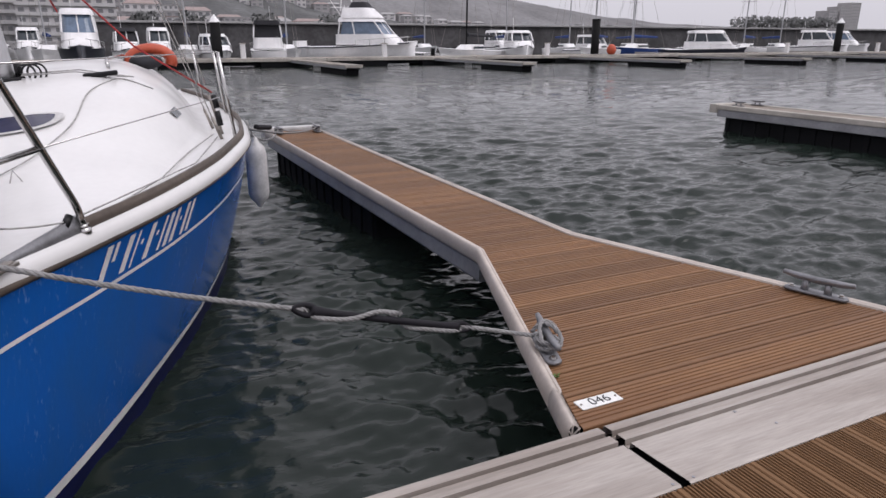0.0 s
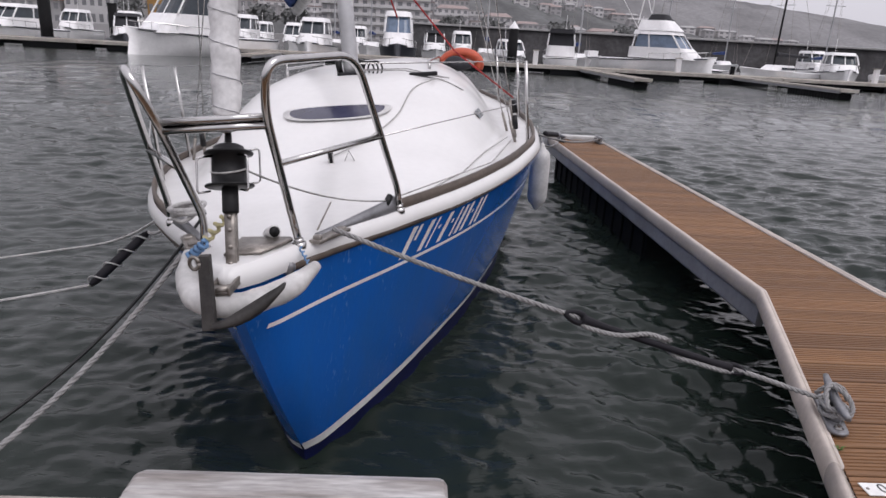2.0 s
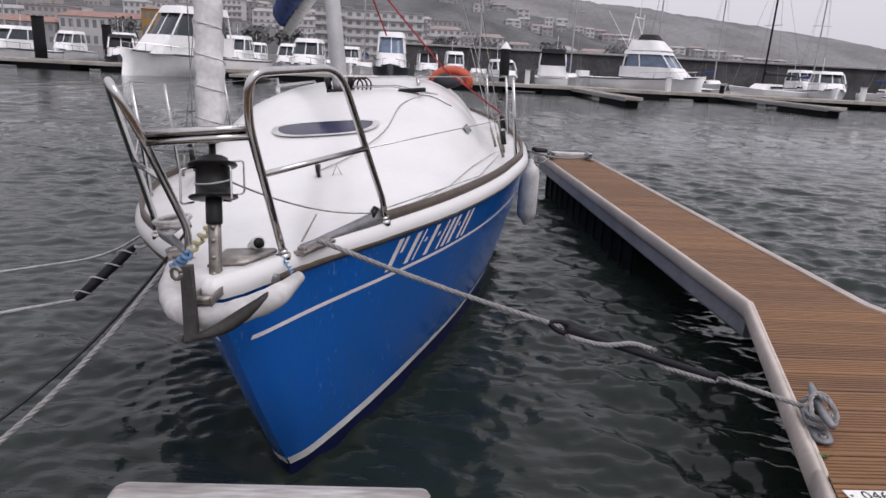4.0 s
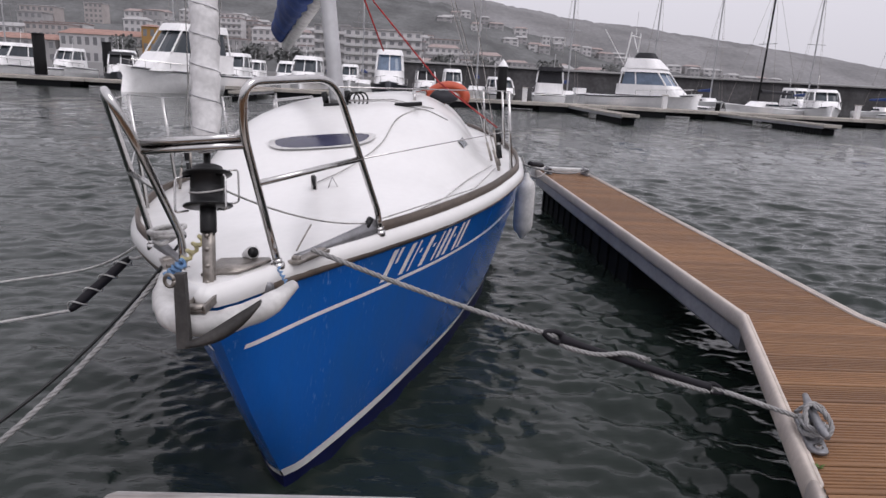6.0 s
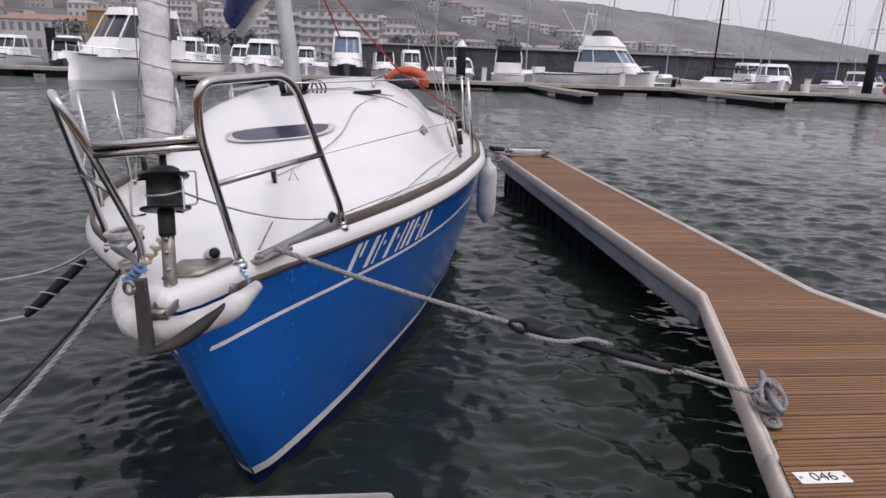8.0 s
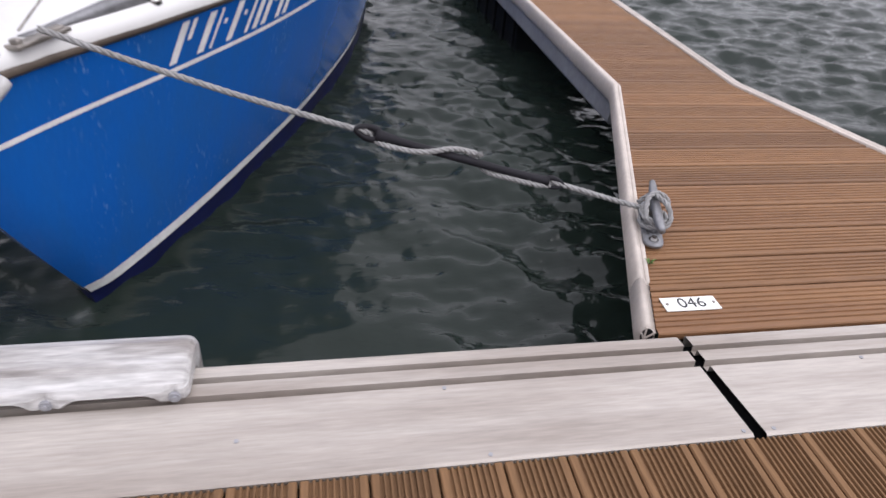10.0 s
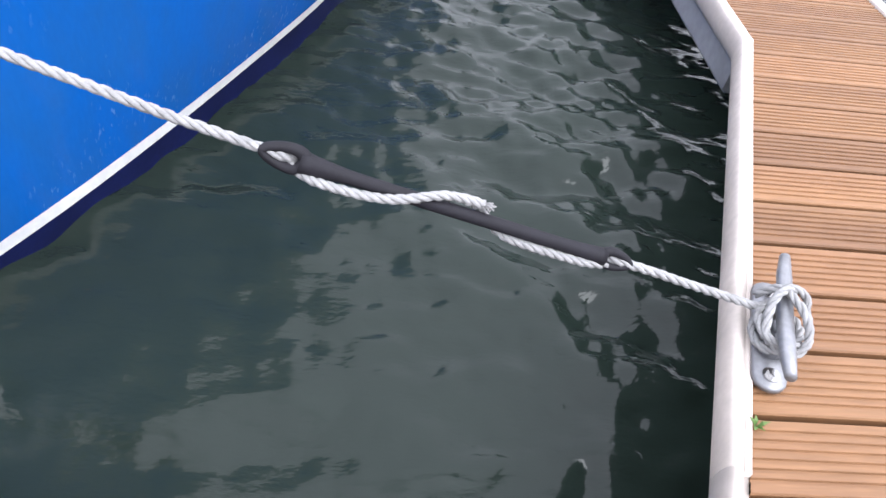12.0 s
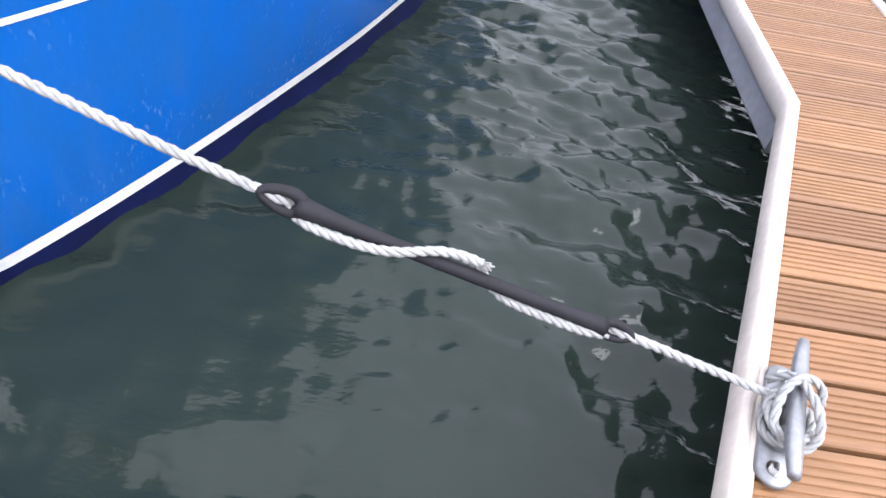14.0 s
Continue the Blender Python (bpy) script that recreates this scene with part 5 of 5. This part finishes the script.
def motorboat(x, y, turn, L=8.0, B=2.7, H=1.1, cab=1.3, hullm=BOATW, style="cabin", label="white moored motorboat", fly=False):
    b = thing("motorboat", pose(x, y, 0, 0, 0, turn), label, "boat", "moored boats")
    part("hull", loft(bmesh.new(), far_hull(L, B, H), caps=True), hullm, b, smooth=True)
    bm = bmesh.new()
    rows = [[(r[0][0] * k, r[0][1], r[0][2] + 0.02 + 0.06 * (1 - k * k)) for k in (-1, -0.5, 0, 0.5, 1)] for r in far_hull(L, B, H)]
    loft(bm, rows)
    part("foredeck", bm, BOATW, b)
    for s in (0, -1):
        bm = bmesh.new()
        tube(bm, [Vector(r[s]) + Vector((0, 0, -0.05)) for r in far_hull(L, B, H)[:16]], 0.045, 5)
        part("rub_rail", bm, BOATN, b)
    z0 = H * 0.95
    if style == "open":
        bm = bmesh.new()
        box(bm, -B * 0.22, B * 0.22, -L * 0.05, L * 0.12, z0 - 0.3, z0 + 0.7, 0.05)
        part("console", bm, BOATW, b)
        bm = bmesh.new()
        tube(bm, [(0, -L / 2 - 0.1, 0.4), (0, -L / 2 - 0.15, z0 + 0.35)], 0.2, 8)
        part("outboard_motor", bm, BLACK, b)
        return b
    y0, y1 = -L * 0.18, L * 0.24
    bm = bmesh.new()
    frustum(bm, y0 - L * 0.05, y1 + L * 0.13, B * 0.43, B * 0.40, z0, z0 + cab * 0.40, 0.10 * L, 0.0)
    part("cabin", bm, BOATW, b)
    za, zb = z0 + cab * 0.40, z0 + cab * 0.86
    lean = 0.085 * L
    bm = bmesh.new()
    frustum(bm, y0, y1, B * 0.39, B * 0.34, za, zb, lean, 0.1)
    # SKYGLASS carries a sky reflection as its base colour
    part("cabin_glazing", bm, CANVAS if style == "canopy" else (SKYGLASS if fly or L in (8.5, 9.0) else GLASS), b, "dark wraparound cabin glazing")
    for s in (-1, 1):
        for t in (0.0, 0.36, 0.98):
            bm = bmesh.new()
            ya, yb = y0 + (y1 - y0) * t, y0 + 0.1 + (y1 - y0 - 0.1 - lean) * t
            tube(bm, [(s * B * (0.395 - 0.05 * t), ya, za), (s * B * (0.358 - 0.045 * t), yb, zb)], 0.06, 6)
            part("pillar", bm, BOATW, b)
    bm = bmesh.new()
    tube(bm, [(0, y1 - 0.02, za), (0, y1 - lean, zb)], 0.045, 6)
    part("pillar", bm, BOATW, b)
    bm = bmesh.new()
    frustum(bm, y0 - 0.25, y1 - lean + 0.25, B * 0.39, B * 0.34, zb, zb + cab * 0.16, 0.35, 0.05)
    part("roof", bm, BOATW if style != "canopy" else CANVAS, b)
    if fly:
        bm = bmesh.new()
        frustum(bm, y0, y1 - 0.7, B * 0.36, B * 0.26, zb + cab * 0.14, zb + cab * 0.52, 0.9, 0.1)
        part("flybridge", bm, BOATW, b)
        bm = bmesh.new()
        frustum(bm, y0 + 0.6, y1 - 1.6, B * 0.22, B * 0.14, zb + cab * 0.52, zb + cab * 0.74, 0.4, 0.2)
        part("bridge_canopy", bm, CANVAS, b)
        bm = bmesh.new()
        for s in (-1, 1):
            tube(bm, [(s * B * 0.3, y0 + 0.1, zb + cab * 0.4), (s * B * 0.22, y0 + 0.3, zb + cab * 1.5)], 0.05, 6)
        tube(bm, [(-B * 0.24, y0 + 0.28, zb + cab * 1.35), (B * 0.24, y0 + 0.28, zb + cab * 1.35)], 0.05, 6)
        tube(bm, [(0, y0 + 0.28, zb + cab * 1.35), (0, y0 + 0.28, zb + cab * 2.3)], 0.025, 5)
        part("radar_arch", bm, BOATW, b)
        for s in (-1, 1):
            bm = bmesh.new()
            tube(bm, [(s * B * 0.38, y0 + 0.6, zb), (s * B * 0.7, y0 - 1.2, zb + 3.2)], 0.03, 5)
            part("outrigger", bm, BOATW, b)
    bm = bmesh.new()
    tube(bm, [(B * 0.1, y0 + 0.3, zb + 0.15), (B * 0.1, y0 + 0.1, zb + 1.4)], 0.018, 5)
    part("aerial", bm, BOATW, b)
    for s in (-1, 1):
        rows = far_hull(L, B, H)
        pts = [Vector(r[0 if s < 0 else -1]) * 1.0 + Vector((0, 0, 0.45)) for r in rows[8:16]]
        bm = bmesh.new()
        tube(bm, pts, 0.022, 5)
        for p in pts[::2]:
            tube(bm, [p, p - Vector((0, 0, 0.45))], 0.018, 5)
        part("bow_rail", bm, STEEL, b)
    return b


def far_sailboat(x, y, turn, L=8.5, B=2.6, H=1.0, mast=10.5, hullm=BOATW, cover=SAILB, label="white moored sailing yacht"):
    b = thing("sailboat", pose(x, y, 0, 0, 0, turn), label, "sailboat", "moored boats")
    part("hull", loft(bmesh.new(), far_hull(L, B, H, 0.7), caps=True), hullm, b)
    bm = bmesh.new()
    rows = [[(r[0][0] * k, r[0][1], r[0][2] + 0.02 + 0.06 * (1 - k * k)) for k in (-1, -0.5, 0, 0.5, 1)] for r in far_hull(L, B, H, 0.7)]
    loft(bm, rows)
    part("foredeck", bm, BOATW, b)
    bm = bmesh.new()
    frustum(bm, -L * 0.12, L * 0.2, B * 0.34, B * 0.27, H * 0.92, H + 0.42, 0.7, 0.1)
    part("cabin", bm, BOATW, b)
    for s in (-1, 1):
        bm = bmesh.new()
        box(bm, s * B * 0.33 - 0.03, s * B * 0.33 + 0.03, -L * 0.08, L * 0.08, H + 0.08, H + 0.25, 0.01)
        part("cabin_window", bm, GLASS, b)
    bm = bmesh.new()
    tube(bm, [(0, L * 0.08, H + 0.3), (0, L * 0.08 - 0.1, mast)], 0.075, 8)
    part("mast", bm, PILEM if cover is CANVAS else BOATG, b)
    bm = bmesh.new()
    tube(bm, [(0, L * 0.07, H + 1.25), (0, -L * 0.34, H + 1.15)], lambda t: 0.19 - 0.09 * t, 8)
    part("boom_cover", bm, cover, b)
    bm = bmesh.new()
    for f in ((0, L * 0.46, H + 0.2), (0, -L * 0.48, H), (-B * 0.45, L * 0.04, H), (B * 0.45, L * 0.04, H)):
        tube(bm, [f, (0, L * 0.08 - 0.1, mast)], 0.011, 4)
    part("rigging", bm, DULLSTEEL, b)
    bm = bmesh.new()
    tube(bm, [(-0.9, L * 0.07, mast * 0.55), (0.9, L * 0.07, mast * 0.55)], 0.03, 5)
    part("spreader", bm, BOATG, b)
    return b


# boats moored across the basin
motorboat(-16.7, 45.5, 146, 11.0, 3.9, 1.45, 3.0, label="large white motor cruiser with dark windscreen")
motorboat(17.6, 53.5, 226, 9.5, 3.6, 1.5, 2.1, label="large white flybridge cruiser with outriggers", fly=True)
motorboat(-3.6, 54.0, 182, 8.5, 3.0, 1.3, 2.6, BOATN, label="white wheelhouse boat with dark hull")
motorboat(-10.4, 55.0, 180, 8.0, 2.9, 1.1, 2.0, label="white cabin motorboat with square windows")
motorboat(9.9, 55.5, -9, 7.5, 2.8, 1.2, 2.1, style="canopy", label="white motorboat under a black canopy")
motorboat(5.9, 57.0, 190, 6.5, 2.3, 0.9, 1.4, label="small white cabin motorboat at a finger")
motorboat(33.0, 54.0, 160, 8.0, 2.8, 1.2, 1.5, label="white cabin motorboat with grey hull side")
motorboat(23.3, 57.5, 20, 6.0, 2.2, 0.8, 1.0, style="open", label="open white boat with a black outboard")
motorboat(46.0, 60.0, 190, 6.5, 2.4, 0.9, 1.5, label="small white cabin motorboat at a finger")
motorboat(58.5, 55.5, 245, 9.5, 3.0, 0.95, 1.9, BOATN, label="dark-hulled launch with a white cabin")
motorboat(64.0, 60.0, 190, 8.0, 2.8, 1.1, 1.9, label="white cabin motorboat on the far pontoon")
motorboat(-24.6, 53.0, 200, 7.5, 2.6, 1.0, 1.6, BOATN, style="canopy", label="dark grey inflatable motorboat with canopy")
motorboat(-34.0, 55.0, 170, 8.0, 2.8, 1.2, 1.7, label="white cabin motorboat on the far pontoon")
motorboat(-18.0, 62.0, 182, 8.0, 2.8, 1.2, 2.0, label="white cabin motorboat on the far pontoon")
motorboat(-14.0, 66.0, 178, 7.0, 2.5, 1.0, 1.8, label="white cabin motorboat on the far pontoon")
motorboat(-0.5, 64.0, 182, 7.0, 2.5, 1.0, 1.8, style="canopy", label="white motorboat under a dark canopy")
motorboat(2.2, 66.0, 180, 6.5, 2.4, 1.0, 1.9, label="white cabin motorboat on the far pontoon")
motorboat(-30.0, 66.0, 190, 7.5, 2.6, 1.1, 1.9, label="white cabin motorboat on the far pontoon")
motorboat(80.0, 58.0, 215, 8.0, 2.8, 1.2, 1.9, label="white cabin motorboat on the far pontoon")
motorboat(90.0, 62.0, 200, 8.5, 2.8, 1.2, 1.9, label="white cabin motorboat on the far pontoon")
far_sailboat(28.0, 54.0, 112, 9.0, 2.7, 1.0, 11.0, cover=CANVAS, label="white sailing yacht with a dark boom cover")
far_sailboat(4.0, 58.5, 172, 8.0, 2.5, 1.0, 11.5, label="white sailing yacht seen from the bow")
far_sailboat(44.5, 57.0, 120, 8.5, 2.6, 1.0, 11.0, label="white sailing yacht with a tall bare mast")
far_sailboat(53.5, 61.0, 95, 9.5, 2.8, 1.0, 12.0, BOATB, label="blue-hulled sailing yacht with blue covers")
far_sailboat(70.0, 60.0, 110, 8.5, 2.6, 1.0, 11.5, label="white sailing yacht with a tall bare mast")
far_sailboat(12.8, 62.0, 180, 8.0, 2.5, 1.0, 12.5, label="white sailing yacht with a tall bare mast")
far_sailboat(21.5, 64.0, 178, 8.0, 2.5, 1.0, 12.0, label="white sailing yacht with a tall bare mast")
far_sailboat(-6.5, 64.0, 178, 8.0, 2.5, 1.0, 12.0, label="white sailing yacht with a tall bare mast")
far_sailboat(38.5, 66.0, 170, 8.0, 2.5, 1.0, 13.0, label="white sailing yacht with a tall bare mast")
far_sailboat(48.5, 68.0, 176, 8.0, 2.5, 1.0, 13.0, label="white sailing yacht with a tall bare mast")
far_sailboat(83.0, 66.0, 170, 8.5, 2.6, 1.0, 13.0, label="white sailing yacht with a tall bare mast")
far_sailboat(-21.0, 60.0, 178, 8.0, 2.5, 1.0, 13.0, label="white sailing yacht with a tall bare mast")

# orange buoy on the far pontoon, white service posts
bm = bmesh.new()
bmesh.ops.create_icosphere(bm, subdivisions=3, radius=0.42)
for v in bm.verts:
    v.co.z = v.co.z * 1.25 if v.co.z > 0 else v.co.z
ob = part("mooring_buoy", bm, ORANGE, None, "", True)
ob.matrix_world = pose(38.6, 47.3, DECKZ + 0.45)
tagged(ob, "orange mooring buoy standing on the far pontoon", "buoy")
for x in (6.4, 16.6, 31.0, 60.0, 74.5):
    g = thing("service_post", pose(x, 46.2, DECKZ + 0.07), "white service post on the far pontoon", "post", "service posts")
    bm = bmesh.new()
    box(bm, -0.16, 0.16, -0.16, 0.16, 0, 0.95, 0.04)
    part("body", bm, BOATW, g)
    bm = bmesh.new()
    box(bm, -0.2, 0.2, -0.2, 0.2, 0.952, 1.02, 0.03)
    part("cap", bm, FAREDGE, g)

# ---- sea wall, hills, town ----
bm = bmesh.new()
rows = []
for i in range(70):
    x = -4 + 6 * i
    y = 86 + 0.02 * i
    rows.append([(x, y - 1.2, -0.5), (x, y - 0.6, 1.6), (x, y, 3.7), (x, y + 1.2, 3.75), (x, y + 1.3, 0)])
loft(bm, rows)
tagged(part("sea_wall", bm, SEAWALL), "dark stone harbour wall behind the boats", "wall", kind="structure")
bm = bmesh.new()
box(bm, -4, 410, 85.7, 87.3, 3.752, 4.0, 0.05)
tagged(part("wall_coping", bm, HOUSEG), "grey concrete coping on the sea wall", "wall", kind="structure")


def ridge(name, y, pts, depth, material, label, rough):
    """A hill whose skyline passes through (x, height) points."""
    xs, zs = [p[0] for p in pts], [p[1] for p in pts]
    bm = bmesh.new()
    rows = []
    n = 900
    for i in range(n + 1):
        x = xs[0] + (xs[-1] - xs[0]) * i / n
        z = smooth_interp(x, xs, zs)
        z += rough * (noise.noise((x * 0.02, y, 0)) + 0.6 * noise.noise((x * 0.07, y, 3)) + 0.5 * noise.noise((x * 0.13, y, 5)) + 0.35 * noise.noise((x * 0.4, y, 9)))
        row = []
        for k in range(9):
            t = k / 8
            row.append((x, y - depth * (1 - t), -1 + (z + 1) * math.sin(t * math.pi / 2) ** 0.9 + (0 if k == 8 else rough * (0.8 * noise.noise((x * 0.02, t * 5, y)) + 0.5 * noise.noise((x * 0.12, t * 19, y))))))
        row.append((x, y + 20, -1))
        rows.append(row)
    loft(bm, rows)
    ob = part(name, bm, material, None, "", True)
    return tagged(ob, label, "hill", kind="structure")


ridge("far_hill", 1400, [(-1800, 260), (-700, 235), (0, 185), (180, 150), (310, 133), (545, 113), (790, 86), (980, 58), (1250, 40), (1700, 30), (2600, 24)], 500, HILL, "wooded hillside with pale mist in its colour", 4)
NEAR_HILL = [(-1200, 130), (-500, 120), (-150, 104), (20, 84), (120, 56), (240, 32), (400, 16), (900, 10), (1500, 9)]
TOWN_SLOPE = [(-700, 34), (-300, 32), (-60, 27), (45, 15), (140, 6), (260, 2), (400, 1)]


def ground_z(x, y):
    """Height of the town's ground at a place."""
    z = 0.0
    for pts, far, depth in ((NEAR_HILL, 800, 330), (TOWN_SLOPE, 560, 240)):
        t = min(1.0, max(0.0, (y - far + depth) / depth))
        top = smooth_interp(x, [p[0] for p in pts], [p[1] for p in pts])
        z = max(z, -1 + (top + 1) * math.sin(t * math.pi / 2) ** 0.9)
    return z


ridge("town_slope", 560, TOWN_SLOPE, 240, HILL2, "built-up slope behind the harbour, greyed with haze", 0.8)
ridge("near_hill", 800, NEAR_HILL, 330, HILL2, "wooded slope above the town, greyed with haze", 3)


def building(x, y, w, d, h, floors, bays, wall, roof, label, pitched=True, balcony=False, z=0.0):
    g = thing("apartment_building" if floors > 3 else "house", pose(x, y, z), label, "building", "harbour town", "")
    bm = bmesh.new()
    box(bm, -w / 2, w / 2, 0, d, -2, h)
    part("wall", bm, wall, g)
    bm = bmesh.new()
    if pitched:
        lo = [(-w / 2 - 0.5, -0.5, h + 0.02), (w / 2 + 0.5, -0.5, h + 0.02), (w / 2 + 0.5, d + 0.5, h + 0.02), (-w / 2 - 0.5, d + 0.5, h + 0.02)]
        k = min(w, d) * 0.18
        hi = [(-w / 2 + k, d * 0.45, h + k), (w / 2 - k, d * 0.45, h + k), (w / 2 - k, d * 0.55, h + k), (-w / 2 + k, d * 0.55, h + k)]
        loft(bm, [lo, hi], close=True, caps=True)
    else:
        box(bm, -w / 2 - 0.3, w / 2 + 0.3, -0.3, d + 0.3, h + 0.01, h + 0.5)
    part("roof", bm, roof, g)
    fh = h / floors
    for f in range(floors):
        if balcony:
            bm = bmesh.new()
            box(bm, -w / 2, w / 2, -1.0, -0.01, f * fh + 0.1, f * fh + fh * 0.38)
            part("balcony", bm, HOUSEW, g)
        for b in range(bays):
            cx = -w / 2 + w * (b + 0.5) / bays
            bm = bmesh.new()
            box(bm, cx - w / bays * 0.26, cx + w / bays * 0.26, -0.06, 0.1, f * fh + fh * 0.32, f * fh + fh * 0.82)
            part("window", bm, WINDOWG, g)
    return g


building(-136, 300, 40, 14, 13.2, 2, 12, HOUSEW, ROOFR, "long white waterfront house with a clay tile roof")
building(-116.5, 296, 6, 8, 17.5, 3, 2, OCHRE, ROOFR, "narrow ochre house with clay roof")
building(-172, 300, 28, 14, 10, 2, 8, HOUSEG, ROOFR, "grey waterfront house with a clay roof")
building(-17, 300, 34, 14, 21.5, 6, 9, HOUSEW, HOUSEG, "pale apartment block with rows of balconies", False, True)
building(-42, 320, 16, 14, 24.0, 6, 5, HOUSEG, HOUSEG, "grey apartment block with flat roof", False, True)
rng = random.Random(4)
for i in range(46):
    x = rng.uniform(-190, 130)
    y = rng.uniform(310, 470)
    if -60 < x < 5 and y < 330:
        continue
    w, h = rng.uniform(9, 20), rng.uniform(7, 13)
    if x > 20:
        h = rng.uniform(6, 9)
    fl = max(2, int(h / 3.4))
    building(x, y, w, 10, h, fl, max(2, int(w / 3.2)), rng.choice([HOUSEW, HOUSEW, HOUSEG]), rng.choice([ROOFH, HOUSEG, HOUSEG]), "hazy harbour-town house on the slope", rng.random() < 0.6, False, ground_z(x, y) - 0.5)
rng = random.Random(21)
for i in range(44):
    y = 345 + 3.4 * i
    x = rng.uniform(-230, 45)
    w, h = rng.uniform(10, 26), rng.uniform(9, 17)
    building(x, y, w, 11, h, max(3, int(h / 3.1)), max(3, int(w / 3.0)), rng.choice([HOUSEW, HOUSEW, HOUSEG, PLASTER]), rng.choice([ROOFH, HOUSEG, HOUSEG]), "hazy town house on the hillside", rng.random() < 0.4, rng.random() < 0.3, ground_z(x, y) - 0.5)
building(1310, 900, 34, 30, 66, 12, 5, HOUSEG, HOUSEG, "hazy grey tower block in the distance", False)
building(1345, 905, 30, 30, 74, 13, 5, HOUSEG, HOUSEG, "hazy grey tower block in the distance", False)
building(1276, 902, 24, 30, 58, 10, 4, HOUSEG, HOUSEG, "hazy grey tower block in the distance", False)


for i in range(38):
    x = 20 + 310 * ((i * 0.618) % 1.0)
    y = 585 + rng.uniform(-20, 60)
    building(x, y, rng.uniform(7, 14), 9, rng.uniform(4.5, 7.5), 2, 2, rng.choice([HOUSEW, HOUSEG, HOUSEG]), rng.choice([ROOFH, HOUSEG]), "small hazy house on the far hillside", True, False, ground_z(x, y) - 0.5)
bm = bmesh.new()
box(bm, -220, -4.2, 96, 104, -1, 1.7, 0.05)
tagged(part("quay", bm, HOUSEG), "low quay of grey concrete below the town", "quay", kind="structure")
for x, y, t, L, st in ((-40, 60, 175, 8, "cabin"), (-46, 64, 190, 7, "canopy"), (-38, 72, 180, 7, "cabin"), (-25, 74, 172, 7.5, "cabin"), (-21, 82, 180, 7, "cabin"), (-9, 76, 184, 7, "cabin"), (-5, 80, 180, 6.5, "canopy"), (-14.5, 84, 176, 8, "cabin"), (-33, 86, 180, 8, "cabin"), (16, 70, 185, 7, "open"), (41, 72, 180, 7, "cabin")):
    motorboat(x, y, t, L, 2.6, 1.1, 1.9, style=st, label="white moored motorboat in the crowded basin")
for x, y in ((-43, 70), (-29, 78), (-12, 80), (31, 72), (57, 74), (65, 76)):
    far_sailboat(x, y, 178, 8.5, 2.6, 1.0, 12.5, label="white sailing yacht with bare rigging")


def tree(x, y, h, r, seed):
    rg = random.Random(seed)
    g = thing("tree", pose(x, y, 0), "dark hazy broad-crowned tree in the distance", "tree", "far trees")
    bm = bmesh.new()
    tube(bm, [(0, 0, -1), (0.1, 0, h * 0.4), (0, 0.1, h * 0.75)], lambda t: 0.05 * h * (1 - 0.8 * t), 7)
    for k in range(5):
        a = k * 1.3
        tube(bm, [(0, 0, h * 0.35), (math.cos(a) * r * 0.6, math.sin(a) * r * 0.6, h * 0.7)], lambda t: 0.02 * h * (1 - 0.8 * t), 5)
    part("trunk", bm, PILEM, g)
    bm = bmesh.new()
    for k in range(420):
        a, q, e = rg.uniform(0, 6.283), rg.random() ** 0.5, rg.uniform(-1, 1)
        lump = 1 + 0.25 * math.sin(3 * a + seed) * math.cos(4 * e)
        c = Vector((math.cos(a) * r * q * lump * math.sqrt(1 - e * e * 0.8), math.sin(a) * r * q * lump, h * 0.66 + e * h * 0.32 * lump))
        s = r * rg.uniform(0.07, 0.16)
        d1 = Vector((rg.uniform(-1, 1), rg.uniform(-1, 1), rg.uniform(-1, 1))).normalized()
        d2 = d1.orthogonal().normalized()
        bm.faces.new([bm.verts.new(c + d1 * s), bm.verts.new(c + d2 * s), bm.verts.new(c - d1 * s), bm.verts.new(c - d2 * s * 0.7)])
    part("crown", bm, TREEM, g)


tree(-122, 285, 13, 5.5, 1)
tree(-90, 300, 14, 7, 2)
for i, x in enumerate((1010, 1045, 1080, 1118, 1150, 1185, 1215, 640, 700, 760)):
    tree(x, 880, 42 if i < 7 else 24, 26, 10 + i)
for i, x in enumerate((10, 28, -60, -75, 60, 90)):
    tree(x, 310, 13, 7, 30 + i)

# ---- boards, last: finger decking across, main pontoon decking along ----
deck_board(finger, 0.012, 0.184, lambda q: xat(FLEFT, max(q, 0.03)) + 0.014, lambda q: xat(FRIGHT, max(q, 0.03)) - 0.014, DECKZ, DECK, 7)
y, pitch = 0.205, 0.159
while y < 7.98:
    w = min(pitch - 0.012, 8.0 - y)
    deck_board(finger, y, w, lambda q: xat(FLEFT, q) + 0.014, lambda q: xat(FRIGHT, q) - 0.014, DECKZ, DECK)
    y += pitch
prof = board_profile(0.142, 8, 0.008)
bm = bmesh.new()
loft(bm, [[(p, -2.65, h) for p, h in prof], [(p, -0.356, h) for p, h in prof]])
me_ob = part("board", bm, DECK2, main)
me_ob.location = (-13.9, 0, DECKZ)
for i in range(1, 189):
    o = new("board", me_ob.data)
    o.parent = main
    o.location = (-13.9 + i * 0.147, 0, DECKZ)
